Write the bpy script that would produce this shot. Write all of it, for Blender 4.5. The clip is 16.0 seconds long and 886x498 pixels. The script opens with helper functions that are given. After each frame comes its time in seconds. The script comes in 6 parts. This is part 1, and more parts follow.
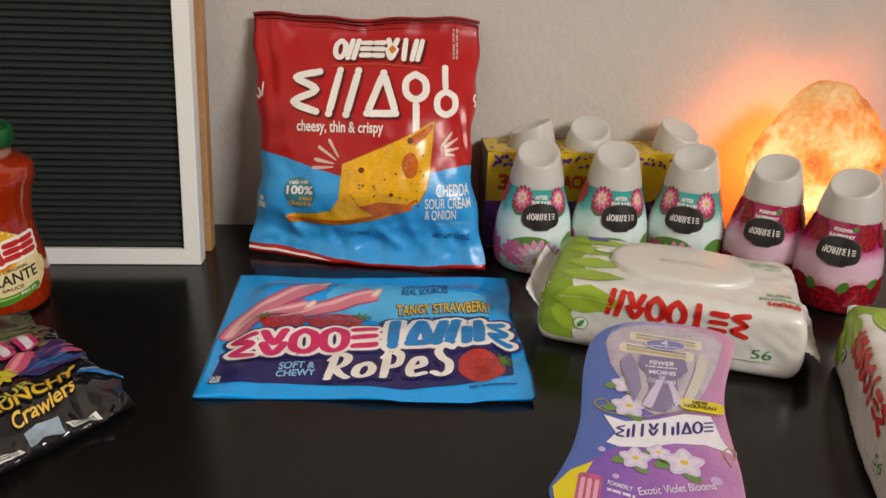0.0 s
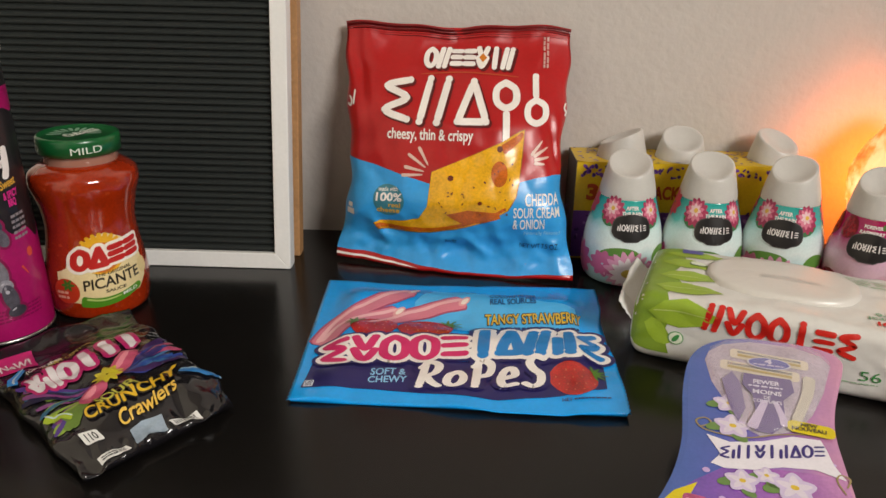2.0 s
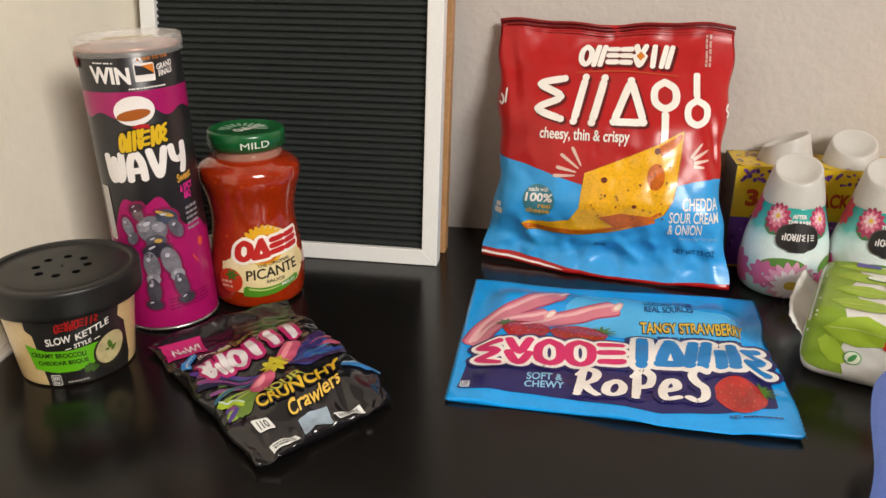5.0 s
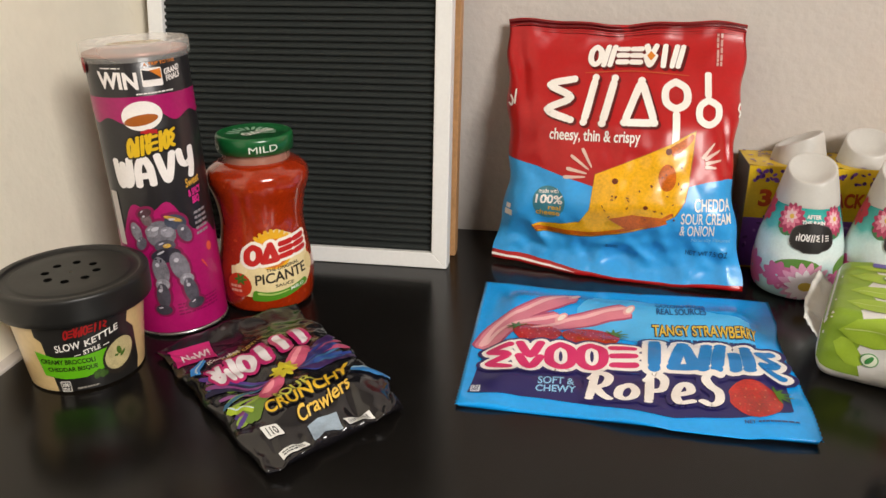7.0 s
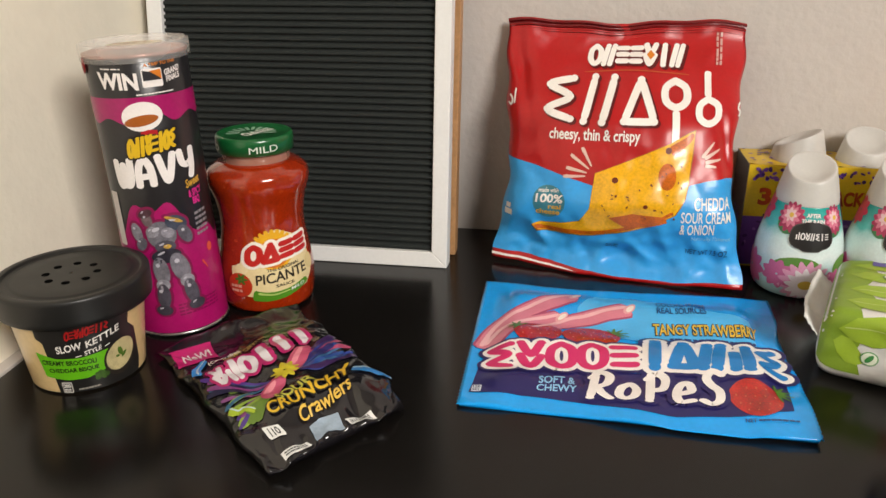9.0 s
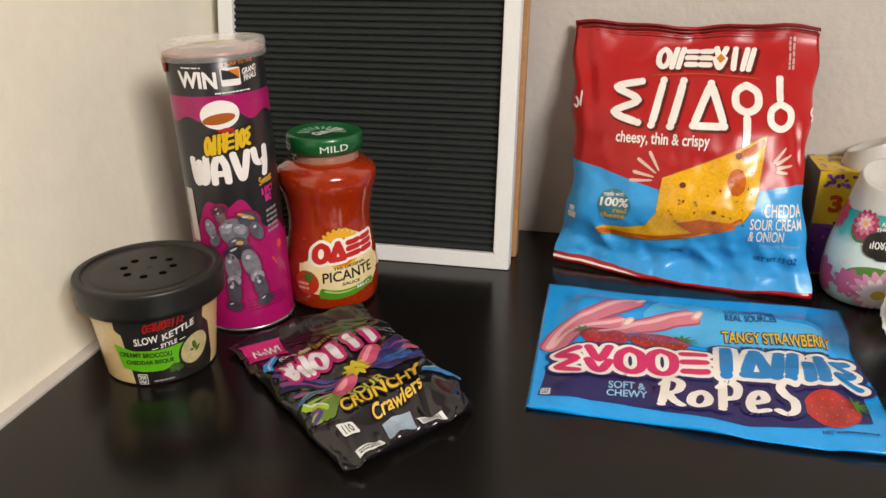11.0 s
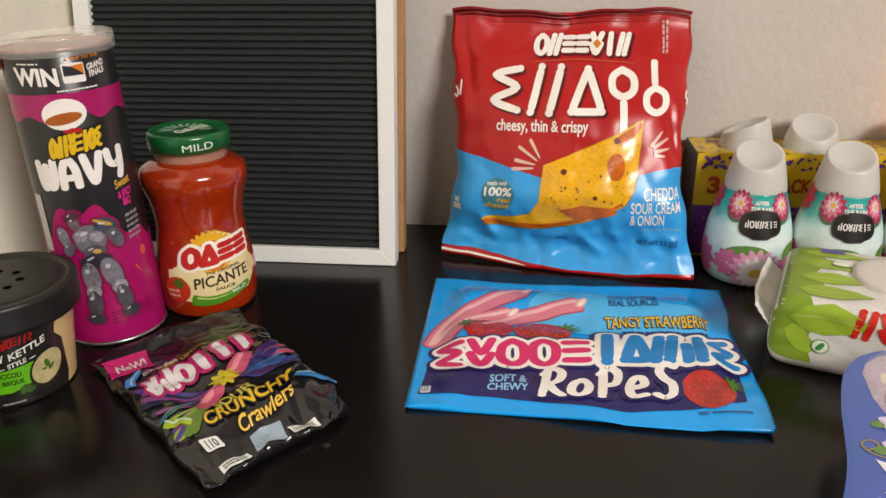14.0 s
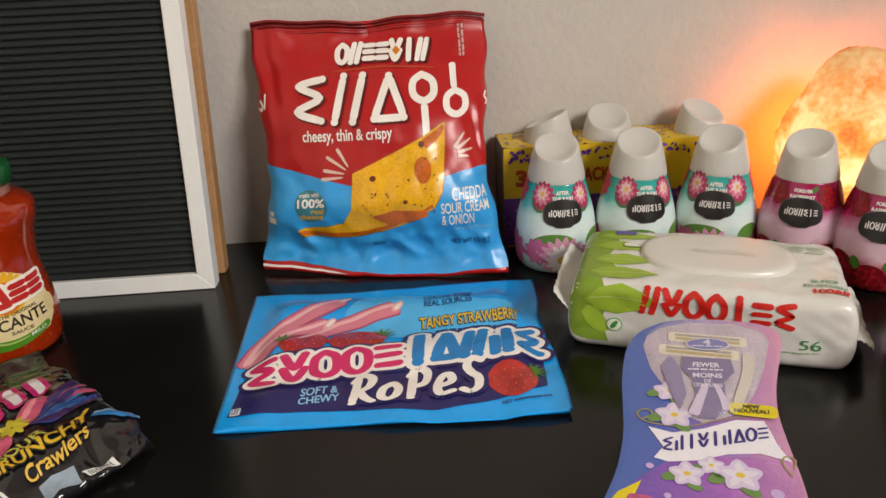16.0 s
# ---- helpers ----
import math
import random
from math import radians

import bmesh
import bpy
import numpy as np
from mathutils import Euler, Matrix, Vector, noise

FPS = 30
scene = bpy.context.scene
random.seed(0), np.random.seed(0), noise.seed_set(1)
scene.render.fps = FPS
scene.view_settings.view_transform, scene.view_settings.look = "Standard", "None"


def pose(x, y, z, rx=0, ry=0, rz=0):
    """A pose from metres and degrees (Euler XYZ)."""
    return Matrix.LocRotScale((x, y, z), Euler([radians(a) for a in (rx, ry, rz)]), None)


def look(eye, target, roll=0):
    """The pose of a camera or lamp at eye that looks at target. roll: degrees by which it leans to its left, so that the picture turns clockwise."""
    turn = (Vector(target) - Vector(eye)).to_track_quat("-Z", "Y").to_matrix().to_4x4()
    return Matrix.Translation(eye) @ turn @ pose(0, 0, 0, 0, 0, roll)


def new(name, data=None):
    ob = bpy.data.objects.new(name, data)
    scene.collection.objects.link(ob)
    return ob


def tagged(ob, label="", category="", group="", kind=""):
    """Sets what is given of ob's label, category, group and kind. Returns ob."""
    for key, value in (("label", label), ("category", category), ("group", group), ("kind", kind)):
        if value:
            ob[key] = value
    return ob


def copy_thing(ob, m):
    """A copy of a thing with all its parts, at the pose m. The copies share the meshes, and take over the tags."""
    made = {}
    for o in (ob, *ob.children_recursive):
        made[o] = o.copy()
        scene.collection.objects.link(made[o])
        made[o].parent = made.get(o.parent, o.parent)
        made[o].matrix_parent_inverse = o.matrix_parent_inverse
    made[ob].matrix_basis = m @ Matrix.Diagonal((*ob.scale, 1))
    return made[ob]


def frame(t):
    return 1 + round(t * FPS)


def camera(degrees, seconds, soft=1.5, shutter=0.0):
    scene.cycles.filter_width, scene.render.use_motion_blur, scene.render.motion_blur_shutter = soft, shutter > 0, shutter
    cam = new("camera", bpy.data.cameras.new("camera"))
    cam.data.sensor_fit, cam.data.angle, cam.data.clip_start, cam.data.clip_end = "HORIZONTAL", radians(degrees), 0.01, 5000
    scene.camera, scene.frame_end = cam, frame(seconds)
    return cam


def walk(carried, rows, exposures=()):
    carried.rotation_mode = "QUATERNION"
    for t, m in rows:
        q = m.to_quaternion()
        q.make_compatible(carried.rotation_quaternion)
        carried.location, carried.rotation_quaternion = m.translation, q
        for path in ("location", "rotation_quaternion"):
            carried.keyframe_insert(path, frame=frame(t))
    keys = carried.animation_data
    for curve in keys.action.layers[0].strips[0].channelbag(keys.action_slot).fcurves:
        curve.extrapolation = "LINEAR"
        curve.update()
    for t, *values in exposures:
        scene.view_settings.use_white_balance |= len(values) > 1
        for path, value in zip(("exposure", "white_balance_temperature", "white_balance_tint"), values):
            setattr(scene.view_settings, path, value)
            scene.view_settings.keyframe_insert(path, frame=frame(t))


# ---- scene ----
cam = camera(59.1, 16.0)
PATH = [
    (0, (-0.016, 0.044, 0.32), (0.134, 1.89, -0.435), 2.1),
    (0.5, (-0.026, 0.042, 0.322), (0.076, 1.894, -0.427), 2.1),
    (1, (-0.03, 0.043, 0.321), (0.025, 1.899, -0.421), 1.9),
    (1.5, (-0.028, 0.042, 0.322), (-0.012, 1.899, -0.42), 1.7),
    (2, (-0.038, 0.048, 0.319), (-0.054, 1.905, -0.422), 1.4),
    (2.5, (-0.043, 0.048, 0.321), (-0.084, 1.903, -0.426), 1.2),
    (3, (-0.046, 0.049, 0.323), (-0.118, 1.901, -0.428), 1.3),
    (3.5, (-0.058, 0.058, 0.321), (-0.187, 1.907, -0.432), 1.3),
    (4, (-0.078, 0.054, 0.32), (-0.276, 1.895, -0.436), 1.1),
    (4.5, (-0.081, 0.053, 0.321), (-0.339, 1.885, -0.439), 1.0),
    (7, (-0.081, 0.059, 0.321), (-0.39, 1.885, -0.436), -0.3),
    (7.5, (-0.082, 0.058, 0.324), (-0.382, 1.883, -0.437), -0.5),
    (8, (-0.075, 0.06, 0.323), (-0.369, 1.886, -0.439), -0.7),
    (8.5, (-0.079, 0.062, 0.323), (-0.369, 1.888, -0.44), -0.6),
    (9, (-0.083, 0.059, 0.323), (-0.387, 1.883, -0.44), -0.4),
    (9.5, (-0.095, 0.056, 0.323), (-0.428, 1.874, -0.44), -0.1),
    (10, (-0.105, 0.053, 0.325), (-0.476, 1.865, -0.436), 0.1),
    (12.5, (-0.111, 0.055, 0.323), (-0.509, 1.86, -0.442), -0.4),
    (13, (-0.106, 0.056, 0.323), (-0.465, 1.869, -0.441), -0.6),
    (13.5, (-0.091, 0.061, 0.325), (-0.392, 1.884, -0.44), -0.8),
    (14, (-0.076, 0.079, 0.316), (-0.274, 1.913, -0.458), -0.6),
    (14.5, (-0.068, 0.089, 0.307), (-0.108, 1.922, -0.492), 0.9),
    (15, (-0.047, 0.086, 0.316), (-0.018, 1.923, -0.473), -0.4),
    (15.5, (-0.032, 0.082, 0.322), (0.031, 1.923, -0.455), -1.9),
    (16, (-0.013, 0.078, 0.32), (0.084, 1.92, -0.453), -2.7),
]
EXPOSURES = ((0, -0.28), (1.5, -0.24), (2.5, -0.16), (3.5, -0.02), (4.5, 0.08), (7, 0.14), (10, 0.12), (12.5, 0.08), (13.5, 0.08), (14, 0.04), (14.5, 0.0), (15, -0.10), (16, -0.18))
walk(cam, [(t, look(eye, target, roll)) for t, eye, target, roll in PATH], EXPOSURES)


# ---- light ----
world = bpy.data.worlds.new("room_air")
scene.world = world
world.use_nodes = True
world.node_tree.nodes["Background"].inputs[0].default_value = (1.0, 0.93, 0.84, 1)
world.node_tree.nodes["Background"].inputs[1].default_value = 0.12


def lamp(name, kind, energy, colour, m, size=0.3, size_y=None):
    data = bpy.data.lights.new(name, kind)
    data.energy, data.color = energy, colour
    if kind == "AREA":
        data.shape, data.size, data.size_y = "RECTANGLE", size, size_y or size
    else:
        data.shadow_soft_size = size
    ob = new(name, data)
    ob.matrix_world = m
    return ob


shaded = lamp("ceiling_light_glow", "AREA", 40, (1.0, 0.945, 0.885), look((1.28, -1.12, 1.62), (-0.55, 0.55, 0.05)), 0.95, 0.95)
shaded.data.spread = radians(112)
lamp("salt_lamp_bulb", "POINT", 1.2, (1.0, 0.16, 0.0), pose(0.431, 0.822, 0.090), 0.02)


# ---- materials ----
def mat(name, colour, rough=0.5, metal=0.0, spread=0.06, scale=40.0, bump=0.0, bump_scale=200.0, coat=0.0, spec=0.5):
    """A surface with two scales of colour variation, uneven gloss and fine relief."""
    m = bpy.data.materials.get(name)
    if m:
        return m
    m = bpy.data.materials.new(name)
    m.use_nodes = True
    nt = m.node_tree
    n, l = nt.nodes, nt.links
    b = n["Principled BSDF"]
    tc = n.new("ShaderNodeTexCoord")
    big, small = n.new("ShaderNodeTexNoise"), n.new("ShaderNodeTexNoise")
    big.inputs["Scale"].default_value, small.inputs["Scale"].default_value = scale, scale * 9
    big.inputs["Detail"].default_value, small.inputs["Detail"].default_value = 4, 3
    l.new(tc.outputs["Object"], big.inputs["Vector"])
    l.new(tc.outputs["Object"], small.inputs["Vector"])
    add = n.new("ShaderNodeMath")
    add.operation = "ADD"
    l.new(big.outputs["Fac"], add.inputs[0])
    l.new(small.outputs["Fac"], add.inputs[1])
    ramp = n.new("ShaderNodeMapRange")
    ramp.inputs["From Min"].default_value, ramp.inputs["From Max"].default_value = 0.7, 1.3
    ramp.inputs["To Min"].default_value, ramp.inputs["To Max"].default_value = 1 - spread, 1 + spread
    l.new(add.outputs[0], ramp.inputs["Value"])
    mul = n.new("ShaderNodeVectorMath")
    mul.operation = "SCALE"
    mul.inputs[0].default_value = colour[:3]
    l.new(ramp.outputs[0], mul.inputs["Scale"])
    l.new(mul.outputs[0], b.inputs["Base Color"])
    gl = n.new("ShaderNodeMapRange")
    gl.inputs["To Min"].default_value, gl.inputs["To Max"].default_value = rough * 0.8, min(1, rough * 1.2)
    l.new(big.outputs["Fac"], gl.inputs["Value"])
    l.new(gl.outputs[0], b.inputs["Roughness"])
    b.inputs["Metallic"].default_value = metal
    b.inputs["Coat Weight"].default_value = coat
    b.inputs["Coat Roughness"].default_value = 0.12
    b.inputs["Specular IOR Level"].default_value = spec
    if bump:
        t = n.new("ShaderNodeTexNoise")
        t.inputs["Scale"].default_value, t.inputs["Detail"].default_value = bump_scale, 3
        l.new(tc.outputs["Object"], t.inputs["Vector"])
        bp = n.new("ShaderNodeBump")
        bp.inputs["Strength"].default_value, bp.inputs["Distance"].default_value = bump, 0.002
        l.new(t.outputs["Fac"], bp.inputs["Height"])
        l.new(bp.outputs[0], b.inputs["Normal"])
    return m


def srgb(h):
    c = [int(h[i:i + 2], 16) / 255 for i in (0, 2, 4)]
    return tuple(v / 12.92 if v <= 0.04045 else ((v + 0.055) / 1.055) ** 2.4 for v in c)


def ink(h, rough=0.34, coat=0.0):
    """Printing ink on film or card, by its colour."""
    return mat(f"ink_{h}_{rough}", srgb(h), rough, spread=0.05, scale=60, coat=coat)


# One cream paint twice, with brighter light and shade painted into the two tones.
WALL_LIT = mat("cream_wall_paint_lit", (0.88, 0.815, 0.675), 0.75, spread=0.03, scale=6, bump=0.28, bump_scale=120)
WALL = mat("orange_peel_wall_paint_shaded", (0.56, 0.515, 0.475), 0.75, spread=0.03, scale=6, bump=0.5, bump_scale=120)
DESK = mat("black_brown_desk_laminate", (0.0060, 0.0052, 0.0047), 0.19, spread=0.18, scale=14, bump=0.03, bump_scale=900, spec=0.34)
WHITE_FRAME = mat("white_painted_wood", (0.80, 0.80, 0.78), 0.45, spread=0.03, scale=30, bump=0.05, bump_scale=300)
FELT = mat("black_letter_felt", (0.012, 0.016, 0.015), 0.85, spread=0.25, scale=50, bump=0.2, bump_scale=1500)
OAK = mat("oak_frame_wood", (0.45, 0.24, 0.10), 0.5, spread=0.2, scale=25, bump=0.08, bump_scale=260)


# ---- mesh helpers ----
def finish(name, bm, material, parent=None, label="", smooth=True, kind=""):
    me = bpy.data.meshes.new(name)
    bm.normal_update()
    bm.to_mesh(me)
    bm.free()
    me.materials.append(material)
    if smooth:
        me.shade_smooth()
    ob = new(name, me)
    if parent:
        ob.parent = parent
    return tagged(ob, label, kind=kind)


def part(name, bm, material, parent, label="", smooth=True):
    return finish(name, bm, material, parent, label, smooth)


def thing(name, m, label, category, group=""):
    ob = new(name)
    ob.empty_display_size = 0.03
    ob.matrix_world = m
    return tagged(ob, label, category, group)


def box(x0, y0, z0, x1, y1, z1, bevel=0.0, seg=2):
    bm = bmesh.new()
    bmesh.ops.create_cube(bm, size=1)
    for v in bm.verts:
        v.co = Vector(((x0 + x1) / 2 + v.co.x * (x1 - x0), (y0 + y1) / 2 + v.co.y * (y1 - y0), (z0 + z1) / 2 + v.co.z * (z1 - z0)))
    if bevel:
        bmesh.ops.bevel(bm, geom=bm.edges[:], offset=bevel, segments=seg, affect="EDGES", profile=0.5)
    return bm


def lathe(profile, n=64, caps=True):
    """A turned body from (radius, height) pairs, bottom to top."""
    bm = bmesh.new()
    rings = []
    for r, z in profile:
        rings.append([bm.verts.new((r * math.cos(2 * math.pi * i / n), r * math.sin(2 * math.pi * i / n), z)) for i in range(n)])
    for a, b in zip(rings, rings[1:]):
        for i in range(n):
            bm.faces.new((a[i], a[(i + 1) % n], b[(i + 1) % n], b[i]))
    if caps:
        bm.faces.new(list(reversed(rings[0])))
        bm.faces.new(rings[-1])
    return bm


def smoothstep(a, b, x):
    t = min(1, max(0, (x - a) / (b - a)))
    return t * t * (3 - 2 * t)


# ---- the room and the desk ----
WALL_Y, WALL_X = 0.900, -0.524
def structure(name, bm, material, label, smooth=False):
    return finish(name, bm, material, None, label, smooth, "structure")


structure("wall_north", box(-0.64, WALL_Y, -0.75, 2.4, WALL_Y + 0.1, 1.75), WALL, "cream painted wall with orange-peel texture behind the desk, its colour darkened for dimmer light")
structure("wall_west", box(WALL_X - 0.1, -2.0, -0.75, WALL_X, WALL_Y, 1.75), WALL_LIT, "cream painted side wall beside the desk, its colour lightened for brighter light")
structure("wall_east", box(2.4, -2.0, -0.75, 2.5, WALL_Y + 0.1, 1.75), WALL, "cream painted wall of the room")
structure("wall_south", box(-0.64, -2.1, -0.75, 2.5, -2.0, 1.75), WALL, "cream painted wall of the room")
structure("floor", box(-0.64, -2.1, -0.80, 2.5, WALL_Y + 0.1, -0.75), mat("beige_carpet", (0.35, 0.29, 0.22), 0.95, spread=0.2, scale=30, bump=0.6, bump_scale=600), "beige carpet floor under the desk")
structure("ceiling", box(-0.64, -2.1, 1.75, 2.5, WALL_Y + 0.1, 1.80), mat("ceiling_paint", (0.75, 0.72, 0.67), 0.9, spread=0.02, scale=8, bump=0.3, bump_scale=90), "white painted ceiling")
structure("trim", box(WALL_X, 0.0, -0.03, -0.5125, WALL_Y, 0.0015, 0.001), WALL, "cream painted trim strip between desk and wall")

desk = thing("desk", pose(0, 0, 0), "black-brown laminate desk with a satin top, against the wall", "desk")
part("desktop", box(-0.512, 0.14, -0.035, 1.05, WALL_Y - 0.001, 0.0, 0.002), DESK, desk, smooth=False)
for lx, ly in ((-0.49, 0.18), (1.0, 0.18), (-0.49, 0.86), (1.0, 0.86)):
    part("leg", box(lx - 0.022, ly - 0.022, -0.75, lx + 0.022, ly + 0.022, -0.035, 0.002), DESK, desk, smooth=False)


# ---- printed artwork: flat shapes laid on a curved surface ----
def pts(*p):
    """One filled outline."""
    return [([tuple(q) for q in p], [tuple(range(len(p)))])]


def oval(cx, cy, rx, ry, turn=0.0, n=20):
    c, s = math.cos(radians(turn)), math.sin(radians(turn))
    out = []
    for i in range(n):
        a = 2 * math.pi * i / n
        x, y = rx * math.cos(a), ry * math.sin(a)
        out.append((cx + c * x - s * y, cy + s * x + c * y))
    return pts(*out)


def rect(x0, y0, x1, y1, r=0.0, ry=None):
    if not r:
        return pts((x0, y0), (x1, y0), (x1, y1), (x0, y1))
    ry = ry or r
    out = []
    for cx, cy, a0 in ((x1 - r, y1 - ry, 0), (x0 + r, y1 - ry, 90), (x0 + r, y0 + ry, 180), (x1 - r, y0 + ry, 270)):
        for i in range(5):
            a = radians(a0 + 22.5 * i)
            out.append((cx + r * math.cos(a), cy + ry * math.sin(a)))
    return pts(*out)


def ribbon(line, width, end=None, aspect=1.0):
    """A band along a line, tapering from width to end; aspect: how much longer a unit of x is than one of y."""
    end = width if end is None else end
    fine = []
    n = len(line)
    for i in range(n - 1):
        p0, p1, p2, p3 = line[max(0, i - 1)], line[i], line[i + 1], line[min(n - 1, i + 2)]
        for k in range(6):
            t = k / 6
            fine.append(tuple(0.5 * (2 * p1[j] + (p2[j] - p0[j]) * t + (2 * p0[j] - 5 * p1[j] + 4 * p2[j] - p3[j]) * t * t
                                     + (3 * p1[j] - p0[j] - 3 * p2[j] + p3[j]) * t ** 3) for j in (0, 1)))
    fine.append(line[-1])
    vs, fs = [], []
    for i, (x, y) in enumerate(fine):
        a, b = fine[max(0, i - 1)], fine[min(len(fine) - 1, i + 1)]
        dx, dy = (b[0] - a[0]) * aspect, b[1] - a[1]
        d = math.hypot(dx, dy) or 1
        t = i / (len(fine) - 1)
        w = (width * (1 - t) + end * t) / 2 * (1 if 0 < i < len(fine) - 1 else 0.6)
        vs += [(x - dy / d * w / aspect, y + dx / d * w), (x + dy / d * w / aspect, y - dx / d * w)]
        if i:
            fs.append((2 * i - 2, 2 * i - 1, 2 * i + 1, 2 * i))
    return [(vs, fs)]


def patch(us, lo, hi, rows):
    """One sheet between two curves lo(u) and hi(u)."""
    vs = [(u, lo(u) + (hi(u) - lo(u)) * k / rows) for u in us for k in range(rows + 1)]
    n = rows + 1
    return [(vs, [(i * n + k, (i + 1) * n + k, (i + 1) * n + k + 1, i * n + k + 1) for i in range(len(us) - 1) for k in range(rows)])]


def frame3(bl, br, tl):
    """Maps the unit square onto the parallelogram with these corners."""
    return lambda x, y: (bl[0] + (br[0] - bl[0]) * x + (tl[0] - bl[0]) * y, bl[1] + (br[1] - bl[1]) * x + (tl[1] - bl[1]) * y)


LETTERS = {}
def words(s, bl, br, tl, bold=0.012):
    """Writing in the built-in font, stretched to fill a parallelogram."""
    key = (s, bold)
    if key not in LETTERS:
        cu = bpy.data.curves.new("writing", "FONT")
        cu.body, cu.size, cu.offset, cu.resolution_u = s, 1.0, bold, 4
        cu.align_x, cu.space_line = "CENTER", 0.85
        ob = bpy.data.objects.new("writing", cu)
        me = bpy.data.meshes.new_from_object(ob)
        v = np.array([p.co[:2] for p in me.vertices])
        f = [tuple(p.vertices) for p in me.polygons]
        bpy.data.objects.remove(ob)
        bpy.data.curves.remove(cu)
        bpy.data.meshes.remove(me)
        v = (v - v.min(0)) / (v.max(0) - v.min(0))
        LETTERS[key] = (v, f)
    v, f = LETTERS[key]
    m = frame3(bl, br, tl)
    return [([m(x, y) for x, y in v], f)]


def bars(n, bl, br, tl, lines=1, fill=0.55, seed=1):
    """Unreadable small print: short plain bars in rows."""
    rnd = random.Random(seed)
    m = frame3(bl, br, tl)
    out = []
    for k in range(lines):
        y0, y1 = (k + (1 - fill) / 2) / lines, (k + (1 + fill) / 2) / lines
        x = 0.0
        while x < 1:
            w = min(1 - x, rnd.uniform(0.6, 1.6) / n)
            out += pts(m(x, y0), m(x + w * 0.82, y0), m(x + w * 0.82, y1), m(x, y1))
            x += w + 0.001
    return out


MARKS = {
    "w": (((0.86, 0.94), (0.18, 0.80), (0.80, 0.54), (0.18, 0.26), (0.86, 0.06)),),
    "k": (((0.10, 0.02), (0.34, 0.98)), ((0.62, 0.02), (0.88, 0.98))),
    "t": (((0.08, 0.06), (0.50, 0.94)), ((0.50, 0.94), (0.92, 0.06)), ((0.10, 0.06), (0.90, 0.06))),
    "v": (((0.12, 0.98), (0.50, 0.52), (0.88, 0.98)), ((0.12, 0.48), (0.50, 0.04), (0.88, 0.48))),
    "e": (((0.14, 0.84), (0.86, 0.84)), ((0.14, 0.50), (0.86, 0.50)), ((0.14, 0.16), (0.86, 0.16))),
    "i": (((0.50, 0.02), (0.50, 0.98)),),
    "y": (((0.22, 0.02), (0.22, 0.62)), ((0.74, 0.02), (0.74, 0.98))),
    "R": (((0.16, 0.04), (0.20, 0.96)), ((0.06, 0.84), (0.40, 0.98), (0.78, 0.84), (0.70, 0.58), (0.26, 0.48)), ((0.34, 0.48), (0.62, 0.22), (0.96, 0.04))),
    "O": (((0.50, 0.62), (0.20, 0.48), (0.16, 0.20), (0.44, 0.05), (0.76, 0.16), (0.82, 0.44), (0.60, 0.62), (0.46, 0.62)),),
    "P": (((0.26, 0.02), (0.22, 0.94)), ((0.08, 0.82), (0.44, 0.97), (0.84, 0.80), (0.74, 0.52), (0.28, 0.44))),
    "E": (((0.20, 0.34), (0.76, 0.42), (0.66, 0.62), (0.34, 0.60), (0.18, 0.34), (0.36, 0.08), (0.84, 0.12)),),
    "S": (((0.84, 0.88), (0.48, 0.97), (0.24, 0.80), (0.44, 0.60), (0.76, 0.42), (0.76, 0.16), (0.44, 0.04), (0.12, 0.14)),),
    "W": (((0.08, 0.92), (0.14, 0.30), (0.28, 0.06), (0.48, 0.22), (0.50, 0.80)), ((0.50, 0.30), (0.66, 0.06), (0.86, 0.24), (0.92, 0.94))),
    "A": (((0.14, 0.04), (0.20, 0.62), (0.50, 0.96), (0.80, 0.62), (0.86, 0.04)), ((0.20, 0.34), (0.80, 0.34))),
    "V": (((0.12, 0.96), (0.30, 0.40), (0.50, 0.06), (0.70, 0.40), (0.88, 0.96)),),
    "Y": (((0.14, 0.96), (0.22, 0.58), (0.52, 0.46), (0.84, 0.60)), ((0.88, 0.96), (0.84, 0.40), (0.70, 0.04))),
    "o": (((0.50, 0.96), (0.88, 0.72), (0.88, 0.26), (0.50, 0.04), (0.12, 0.26), (0.12, 0.72), (0.46, 0.955)),),
}


def emblem(row, bl, br, tl, weight=0.22, aspect=1.0, bow=0.0):
    """A row of brushed strokes: small keys give plain marks that spell nothing, capitals hand-drawn letters. weight: the strokes' width as a share of the height; aspect: how much longer a unit of x is than one of y."""
    m = frame3(bl, br, tl)
    n = len(row)
    up = math.hypot((tl[0] - bl[0]) * aspect, tl[1] - bl[1])
    along = math.hypot((br[0] - bl[0]) * aspect, br[1] - bl[1]) / n
    ratio = along / up
    out = []
    for i, k in enumerate(row):
        for line in MARKS[k]:
            flat = [((i + 0.06 + 0.88 * x) * ratio, y) for x, y in line]
            for v, f in ribbon(flat, weight) + [q for x, y in flat for q in oval(x, y, weight / 2, weight / 2, 0, 14)]:
                out.append(([m(x / (ratio * n), 0.08 + 0.84 * y + bow * (1 - (2 * x / (ratio * n) - 1) ** 2)) for x, y in v], f))
    return out


